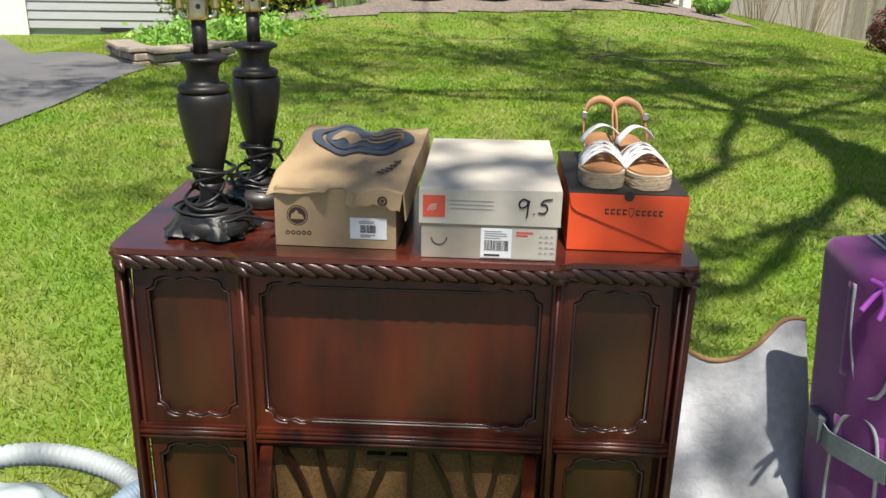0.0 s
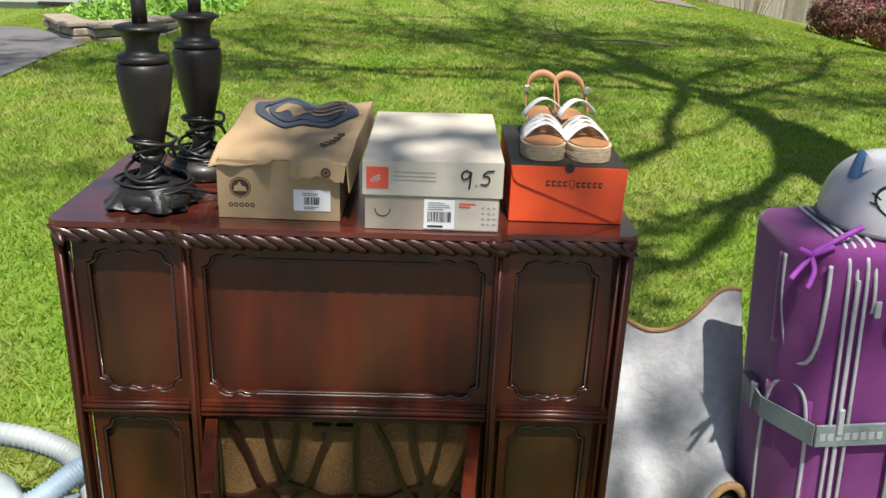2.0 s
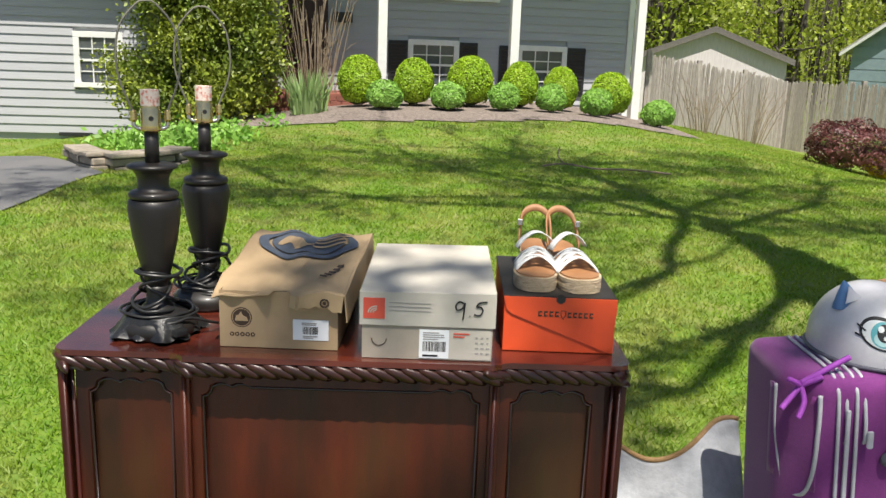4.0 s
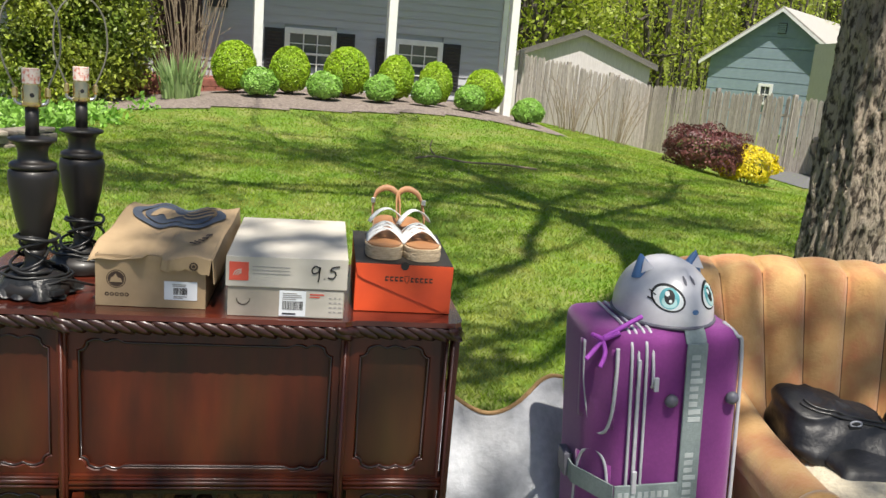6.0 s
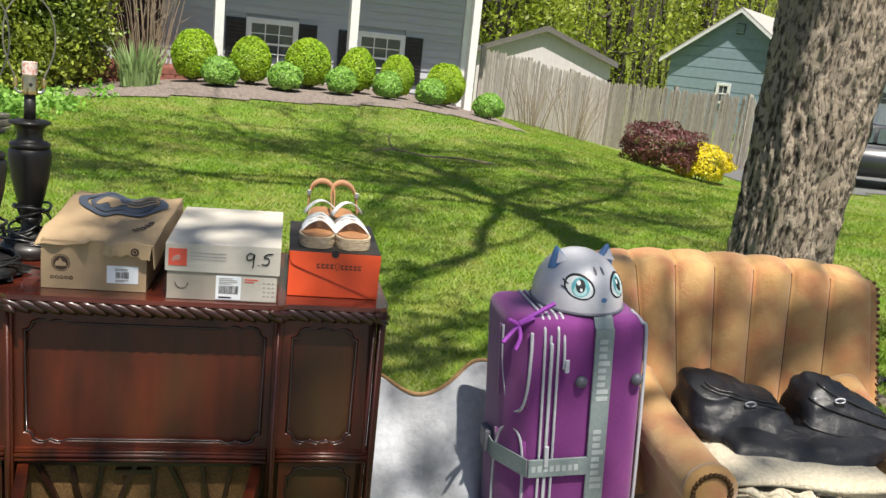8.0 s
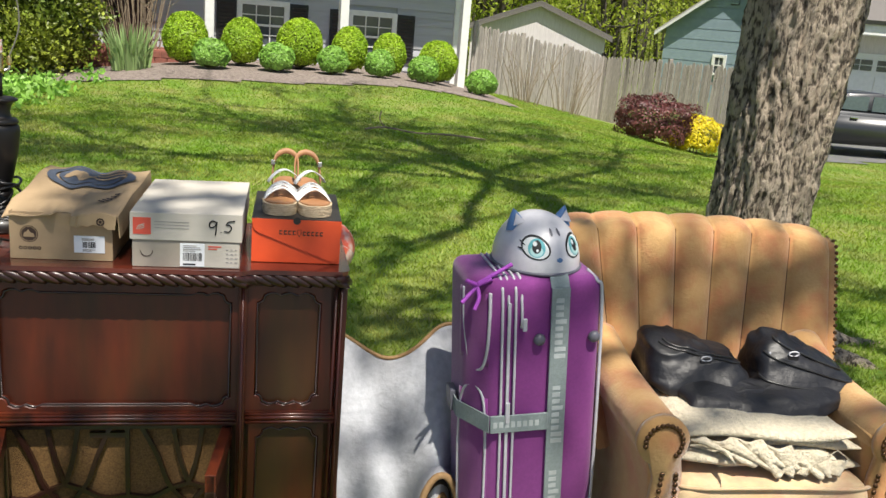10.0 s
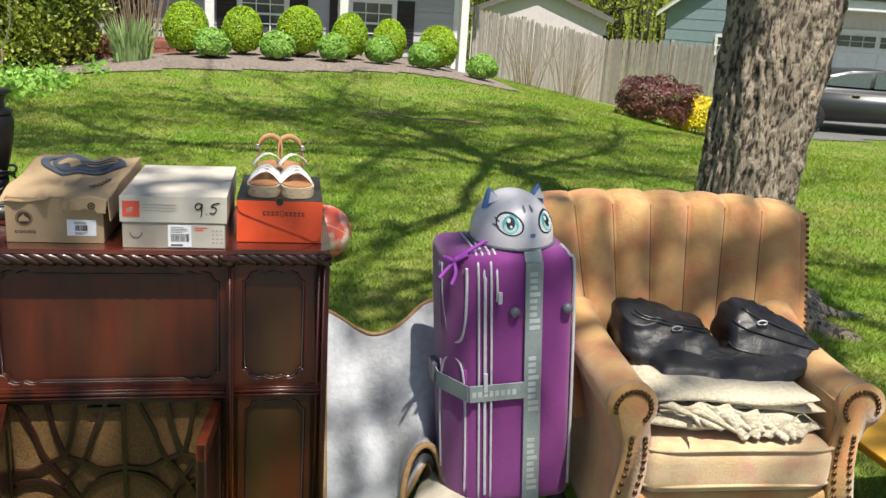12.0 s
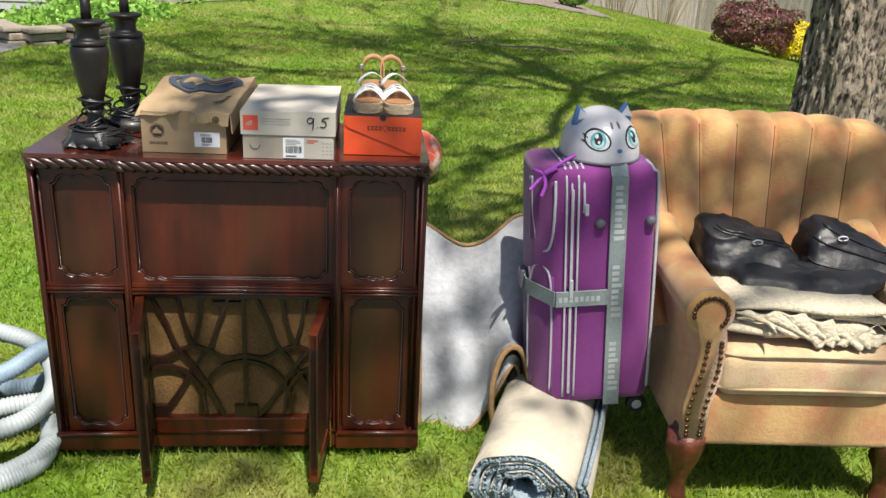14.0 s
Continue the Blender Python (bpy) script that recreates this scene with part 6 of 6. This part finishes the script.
def build_chair():
    c = thing("armchair", "worn gold upholstered channel-back wing chair with nailheads", "armchair", pose(CX - 0.016, 0, 0, 0, 0, -3))

    def back(u, v, d=0.0):
        """Front surface of the channelled back."""
        w = 0.58 + 0.20 * v ** 0.8
        e = 2 * u - 1
        x = e * w / 2
        y = 0.19 + 0.13 * v - (0.20 - 0.165 * v) * abs(e) ** 3 + 0.02 * e * e
        ch = abs(math.sin(math.pi * 7 * u)) ** 0.6
        y -= 0.028 * ch * (1 if v < 0.97 else 0.6)
        z = 0.36 + (0.515 + 0.012 * ch - 0.012 * abs(e) ** 4 + 0.010 * (1 - e * e)) * v
        roll = max(0, v - 0.93) / 0.07
        return Vector((x, y + 0.03 * roll * roll + d, z - 0.012 * roll * roll))
    part("backrest", sheet(back, 112, 26, 0.0), "velvet", c, "vertical padded channels, worn gold velvet", True)
    part("back_shell", sheet(lambda u, v: back(u, v) + Vector((0, 0.055 + 0.03 * (1 - v), -0.004)), 40, 14), "velvet", c, "", True)
    part("back_top", sheet(lambda u, v: back(u, 1.0).lerp(back(u, 1.0) + Vector((0, 0.055, -0.004)), v) + Vector((0, 0, 0.010 * math.sin(math.pi * v))), 112, 5), "velvet", c, "", True)
    for k in range(1, 7):
        part("seam", tube([back(k / 7, j / 20) + Vector((0, -0.001, 0)) for j in range(20)], 0.0022, 5), "seam", c)
    for s in (0, 1):
        g = s * 2 - 1
        w = part("wing_edge", sheet(lambda u, v, s=s, g=g: back(s, v) + Vector((g * 0.034 * u, -0.006 * math.sin(math.pi * u) + 0.055 * max(0, u - 0.5) * 2, 0)), 8, 24), "velvet", c, "padded wing edge", True)
        for k in range(24):
            p = back(s, 0.25 + 0.73 * k / 23) + Vector((g * 0.018, -0.006, 0))
            ob = part("nailhead", nail_bm() if not NAIL else None, "nail", w, "", True, data=NAIL[0] if NAIL else None)
            if not NAIL:
                NAIL.append(ob.data)
            ob.matrix_local = Matrix.Translation(p) @ Matrix.Rotation(radians(90), 4, "X")
    # arms: rolled tops that scroll outward at the front
    for s in (-1, 1):
        part("arm", tube(spline([(s * 0.274, -0.272, 0.528), (s * 0.272, -0.10, 0.530), (s * 0.276, 0.05, 0.545), (s * 0.285, 0.18, 0.585)], 6), 0.054, 28), "velvet", c, "rolled padded arm", True)
        inner, outer = s * 0.238, s * 0.335

        def side(u, v, s=s):
            y = -0.265 + 0.50 * u
            return Vector((s * (0.292 - 0.03 * math.sin(math.pi * v) - 0.01 * (1 - v)), y, 0.155 + 0.365 * v))
        part("outer_side", sheet(side, 14, 12, 0.01), "velvet", c, "", True)
        part("inner_side", sheet(lambda u, v, s=s: Vector((s * (0.226 + 0.010 * math.sin(3 * v)), -0.262 + 0.46 * u, 0.30 + 0.24 * v)), 12, 8, 0.008), "velvet", c, "", True)
        # scroll front with two rows of nails
        o = []
        for k in range(25):
            a = math.pi * (-0.28 + 1.5 * k / 24)
            o.append((s * (0.274 + 0.057 * math.cos(a)), 0.530 + 0.057 * math.sin(a)))
        low = [(s * 0.222, 0.45), (s * 0.220, 0.38), (s * 0.238, 0.28), (s * 0.242, 0.19), (s * 0.298, 0.19), (s * 0.302, 0.28), (s * 0.285, 0.38), (s * 0.282, 0.44), (s * 0.296, 0.478)]
        fr = part("arm_front", moved(slab(o + low, 0.02), Matrix.Translation((0, -0.285, 0))), "velvet", c, "scrolled arm front", True)
        rows = [[(s * 0.236, 0.455), (s * 0.234, 0.38), (s * 0.250, 0.28), (s * 0.254, 0.20)], [(s * 0.268, 0.455), (s * 0.272, 0.38), (s * 0.289, 0.28), (s * 0.287, 0.20)]]
        nails = []
        for row in rows:
            nails += [(p.x, p.z) for p in spline([(a, 0, b) for a, b in row], 5)]
        nails += [(s * (0.273 + 0.041 * math.cos(a)), 0.528 + 0.041 * math.sin(a)) for a in np.linspace(-0.2, 3.9, 17)]
        for x, z in nails:
            ob = part("nailhead", None, None, fr, data=NAIL[0])
            ob.matrix_local = Matrix.Translation((x, -0.287, z)) @ Matrix.Rotation(radians(90), 4, "X")
    # seat
    bm = box(-0.228, 0.228, -0.30, 0.18, 0.315, 0.432, 0.04, 5)
    for v in bm.verts:
        v.co.z += (0.022 * math.cos(v.co.x * 6) * math.cos((v.co.y + 0.05) * 5) if v.co.z > 0.38 else 0) + 0.004 * noise.noise(v.co * 14)
    seat = part("seat_cushion", bm, "cushion", c, "pale worn seat cushion", True)
    for z in (0.335, 0.425):
        part("welt", tube([(x, -0.2995 + 0.02 * abs(x / 0.228) ** 8, z + 0.006 * math.cos(x * 6)) for x in np.linspace(-0.226, 0.226, 24)], 0.0045, 6), "cushion", seat, "", True)
    part("front_rail", box(-0.245, 0.245, -0.278, -0.20, 0.165, 0.315, 0.02, 4), "velvet", c, "padded front rail", True)
    part("seat_deck", box(-0.25, 0.25, -0.20, 0.2, 0.17, 0.315), "velvet", c)
    part("back_base", box(-0.27, 0.27, 0.16, 0.26, 0.16, 0.40, 0.03, 3), "velvet", c, "", True)
    # carved feet
    for s in (-1, 1):
        bm = lathe([(0.022, -0.03), (0.028, -0.02), (0.024, 0.0), (0.018, 0.03), (0.026, 0.07), (0.042, 0.115), (0.05, 0.16), (0.046, 0.19)], 18)
        for v in bm.verts:
            a = math.atan2(v.co.y, v.co.x)
            k = 1 + 0.12 * math.sin(5 * a + v.co.z * 60) * (v.co.z > 0.05)
            v.co.x, v.co.y = v.co.x * k, v.co.y * k - 0.03 * max(0, (v.co.z - 0.04)) * 2
        part("front_leg", moved(bm, Matrix.Translation((s * 0.268, -0.235, 0))), "carved", c, "carved cabriole leg", True)
        part("back_leg", tube(spline([(s * 0.24, 0.22, 0.17), (s * 0.245, 0.25, 0.06), (s * 0.25, 0.29, -0.03)], 5), 0.02, 6), "carved", c, "", True)


NAIL = []


def nail_bm():
    bm = bmesh.new()
    bmesh.ops.create_uvsphere(bm, u_segments=8, v_segments=5, radius=0.0062)
    bmesh.ops.scale(bm, vec=(1, 1, 0.6), verts=bm.verts[:])
    return bm


M["seam"] = mat("dark_seam", (0.16, 0.08, 0.03), 0.9)
build_chair()


# ---- on the chair ----
def build_blanket():
    b = thing("blanket", "folded cream openwork knitted blanket on the seat", "blanket", pose(CX - 0.025, -0.07, 0.438, 0, 0, -3))

    def layer(k, x0, x1, y0, y1, z, h, skew):
        """One soft folded layer: rounded front fold, edges that wander."""
        def f(u, v):
            a = 2 * math.pi * u
            n = noise.noise(Vector((v * 4, k * 3.1, math.cos(a))))
            ca, sa = math.cos(a), math.sin(a)
            y = (y0 + y1) / 2 - (y1 - y0) / 2 * math.copysign(abs(ca) ** 0.45, ca) * (1 + 0.04 * n)
            x = x0 + (x1 - x0) * v + skew * (y - y1) + 0.012 * n
            end = min(1.0, 7 * min(v, 1 - v) + 0.25)
            return Vector((x, y, z + h * math.copysign(abs(sa) ** 0.7, sa) * end * (1 + 0.25 * n) + 0.007 * math.sin(7 * v + 2 * k) + 0.004 * n))
        return f
    for k, a in enumerate(((-0.15, 0.19, -0.17, 0.15, 0.012, 0.015, -0.12), (-0.20, 0.185, -0.19, 0.15, 0.038, 0.016, 0.10), (-0.21, 0.20, -0.17, 0.15, 0.066, 0.017, -0.06), (-0.215, 0.20, -0.185, 0.14, 0.092, 0.016, 0.05))):
        part("fold", sheet(layer(k, *a), 44, 48), "knit", b, "cream knit layer", True)
    # pointed corners that fan out over the cushion
    for k, (x0, w, tip, dz) in enumerate(((-0.20, 0.17, -0.02, 0.085), (-0.13, 0.17, 0.035, 0.072), (-0.05, 0.20, 0.04, 0.060), (0.05, 0.13, 0.13, 0.040))):
        def corner(u, v, x0=x0, w=w, tip=tip, dz=dz, k=k):
            x = (x0 + w * u) * (1 - v) + (tip + 0.35 * w * (u - 0.5)) * v
            return Vector((x, -0.183 - 0.004 * k - 0.014 * v - 0.004 * math.sin(18 * u), dz - min(dz - 0.012, 0.05) * v + 0.004 * math.sin(13 * u + 4 * v)))
        part("hanging_corner", sheet(corner, 20, 12, 0.005), "knit", b, "openwork corner hanging over the cushion", True)


build_blanket()


def build_bag():
    b = thing("travel_bag", "crumpled black nylon travel bag lying on the blanket", "bag", pose(1.44, 0, 0.54))

    def pillow(c, seed, wrinkle=0.012, soft=0.46):
        """A stuffed cloth block between eight corners: four below, four above, going round."""
        c = [Vector(q) for q in c]

        def inside(x, y, z):
            lo = c[0].lerp(c[1], x).lerp(c[3].lerp(c[2], x), y)
            hi = c[4].lerp(c[5], x).lerp(c[7].lerp(c[6], x), y)
            return lo.lerp(hi, z)

        def f(u, v):
            a, e = 2 * math.pi * u, math.pi * (v - 0.5)
            q = [math.copysign(abs(t) ** soft, t) for t in (-math.cos(a), -math.sin(a))]
            r = math.cos(e) ** soft
            p = inside(0.5 + 0.5 * q[0] * r, 0.5 + 0.5 * q[1] * r, 0.5 + 0.5 * math.copysign(abs(math.sin(e)) ** soft, math.sin(e)))
            w = Vector((p.x * 7 + p.z * 9 + seed, p.y * 9, p.z * 20 - p.x * 8))
            crease = -abs(noise.noise(w)) * 1.5 + noise.noise(w * 2.3) * 0.35
            mid = inside(0.5, 0.5, 0.5)
            return p + (p - mid).normalized() * wrinkle * crease
        return f
    main = pillow([(-0.27, -0.10, 0.0), (-0.02, -0.15, -0.012), (0.0, 0.12, 0.0), (-0.28, 0.12, 0.0), (-0.255, -0.03, 0.13), (-0.005, -0.07, 0.082), (-0.01, 0.10, 0.095), (-0.25, 0.10, 0.15)], 1.7, 0.015)
    side = pillow([(-0.01, -0.12, -0.005), (0.235, -0.14, 0.0), (0.27, 0.10, 0.01), (0.01, 0.12, 0.01), (0.025, -0.04, 0.14), (0.265, -0.09, 0.055), (0.275, 0.05, 0.068), (0.045, 0.06, 0.175)], 5.2, 0.012)
    part("main_compartment", sheet(main, 120, 60), "nylon", b, "crumpled black nylon", True)
    part("side_compartment", sheet(side, 120, 60), "nylon", b, "", True)
    slack = pillow([(-0.20, -0.185, -0.018), (0.19, -0.175, -0.012), (0.23, -0.05, 0.0), (-0.22, -0.05, 0.0), (-0.19, -0.15, 0.03), (0.19, -0.15, 0.022), (0.22, -0.05, 0.06), (-0.2, -0.05, 0.06)], 3.3, 0.02)
    part("slack_cloth", sheet(slack, 120, 40), "nylon", b, "slack folded cloth", True)
    # zips and trims follow the cloth
    for f, u0, u1, v in ((main, 0.03, 0.49, 0.80), (main, 0.05, 0.47, 0.72), (side, 0.02, 0.49, 0.80), (side, 0.05, 0.52, 0.56), (side, 0.05, 0.52, 0.48)):
        part("zip_piping", tube([f(u0 + (u1 - u0) * k / 40, v) + Vector((0, -0.002, 0.001)) for k in range(41)], 0.003, 6), "cord", b, "", True)
    for f, u, v in ((main, 0.08, 0.74), (side, 0.09, 0.60)):
        p = f(u, v)
        part("zip_pull", moved(box(-0.003, 0.003, -0.004, 0.0, -0.022, 0.0, 0.001, 1), Matrix.Translation(p + Vector((0, -0.004, 0.0)))), "piping", b, "silver zip pull")
    for f, u, v in ((main, 0.25, 0.66), (side, 0.22, 0.70)):
        p = f(u, v) + Vector((0, -0.006, 0.004))
        part("d_ring", tube([p + Vector((0.013 * math.cos(a), 0, 0.006 * math.sin(a))) for a in np.linspace(0, 6.28, 18, endpoint=False)], 0.002, 6, True), "piping", b, "metal ring", True)
        part("ring_tab", moved(box(-0.014, 0.014, -0.002, 0.006, -0.018, -0.004, 0.002), Matrix.Translation(p)), "nylon", b)


build_bag()


# ---- hose, ball, yellow table ----
def build_hose():
    h = thing("hose", "coiled ribbed grey-white vacuum hose on the grass", "hose", pose(-0.765, 0.05, -0.04))

    def ribbed(name, pts, mt, r=0.026, lab=""):
        p = spline(pts, 48)
        part(name, tube(p, r, 12, radii=[r * (1.0 if k % 3 else 0.86) for k in range(len(p))]), mt, h, lab, True)
    ribbed("loop", [(-0.35, 0.12, 0.22), (-0.1, 0.22, 0.255), (0.12, 0.20, 0.235), (0.225, 0.10, 0.19), (0.235, 0.0, 0.15), (0.16, -0.10, 0.13), (-0.1, -0.16, 0.11), (-0.35, -0.1, 0.1)], "hose", lab="ribbed grey-white hose")
    ribbed("loop", [(-0.35, 0.0, 0.16), (-0.05, -0.02, 0.17), (0.12, 0.05, 0.21), (0.20, 0.13, 0.24), (0.21, 0.16, 0.16), (0.1, 0.2, 0.08), (-0.2, 0.2, 0.06)], "hose_blue", lab="blue-grey stretch of hose")
    ribbed("loop", [(-0.35, -0.1, 0.08), (-0.05, -0.08, 0.11), (0.12, 0.0, 0.13), (0.24, 0.06, 0.11), (0.27, -0.02, 0.08), (0.22, -0.14, 0.05), (0.05, -0.22, 0.035), (-0.3, -0.25, 0.035)], "hose")
    ribbed("loop", [(0.24, 0.0, 0.10), (0.255, -0.08, 0.05), (0.22, -0.16, 0.035), (0.10, -0.24, 0.035), (-0.1, -0.28, 0.035)], "hose")
    part("cuff", moved(lathe([(0.036, 0), (0.038, 0.01), (0.038, 0.08), (0.033, 0.09)], 20), Matrix.Translation((0.04, -0.17, 0.105)) @ Matrix.Rotation(radians(100), 4, "Y") @ Matrix.Rotation(0.5, 4, "X")), "white", h, "smooth white hose cuff", True)
    b = thing("plastic_bag", "milky translucent plastic bag on the hose coil", "bag", pose(-0.84, 0.06, 0.10))

    def f(u, v):
        a, e = 2 * math.pi * u, math.pi * (v - 0.5)
        q = Vector((math.cos(a) * math.cos(e), math.sin(a) * math.cos(e), math.sin(e)))
        k = 1 + 0.22 * noise.noise(q * 2.1) + 0.06 * noise.noise(q * 7)
        return Vector((0.17 * q.x * k, 0.12 * q.y * k, 0.11 * q.z * k + 0.06))
    part("film", sheet(f, 50, 26), "bag_clear", b, "", True)
    part("leaf", sheet(lambda u, v: f(0.80 + 0.14 * u, 0.80 + 0.06 * v) * 1.02, 8, 4), "leaf_iris", b, "yellow-green leaf on the bag", True)


build_hose()


def build_ball():
    b = thing("ball", "red and pale play ball on the lawn behind the cabinet", "ball", pose(0.605, 2.75, 0.12, 30, 20, 0))
    bm = bmesh.new()
    bmesh.ops.create_uvsphere(bm, u_segments=40, v_segments=24, radius=0.15)
    part("skin", bm, "ball", b, "shiny red rubber", True)
    for k in range(3):
        part("band", tube([(0.1495 * math.cos(a), 0.1495 * math.sin(a) * math.cos(k * 1.05), 0.1495 * math.sin(a) * math.sin(k * 1.05)) for a in np.linspace(0, 2 * math.pi, 48, endpoint=False)], 0.0016, 4, True), "leather_white", b, "pale printed line", True)


build_ball()
# light wooden table beyond the chair
tb = thing("yellow_table", "low golden-yellow varnished wooden table beside the chair", "table", pose(2.31, -0.19, -0.06, 0, 0, 3))
part("tabletop", box(-0.45, 0.45, -0.40, 0.32, 0.36, 0.385, 0.005), "yellow_sheet", tb, "golden varnished top")
part("top_edge", box(-0.455, 0.455, 0.322, 0.332, 0.352, 0.389, 0.003), "cushion", tb, "pale edge strip")
for sx in (-0.4, 0.4):
    for sy in (-0.34, 0.27):
        part("leg", box(sx - 0.02, sx + 0.02, sy - 0.02, sy + 0.02, -0.04, 0.36, 0.003), "yellow_sheet", tb)
# fallen branch on the lawn
fb = thing("fallen_branch", "thin dry fallen branch lying on the grass", "branch", pose(2.0, 8.6, ground_z(2.0, 8.6) + 0.03))
part("stick", tube(spline([(-0.6, 0.1, 0.02), (-0.35, 0.12, 0.05), (0.0, 0.0, 0.02), (0.4, -0.08, 0.03), (0.85, -0.1, 0.0)], 5), 0.013, 6), "twig", fb)
part("stick", tube(spline([(-0.35, 0.12, 0.05), (-0.42, 0.16, 0.14), (-0.4, 0.18, 0.24)], 4), 0.009, 5), "twig", fb)
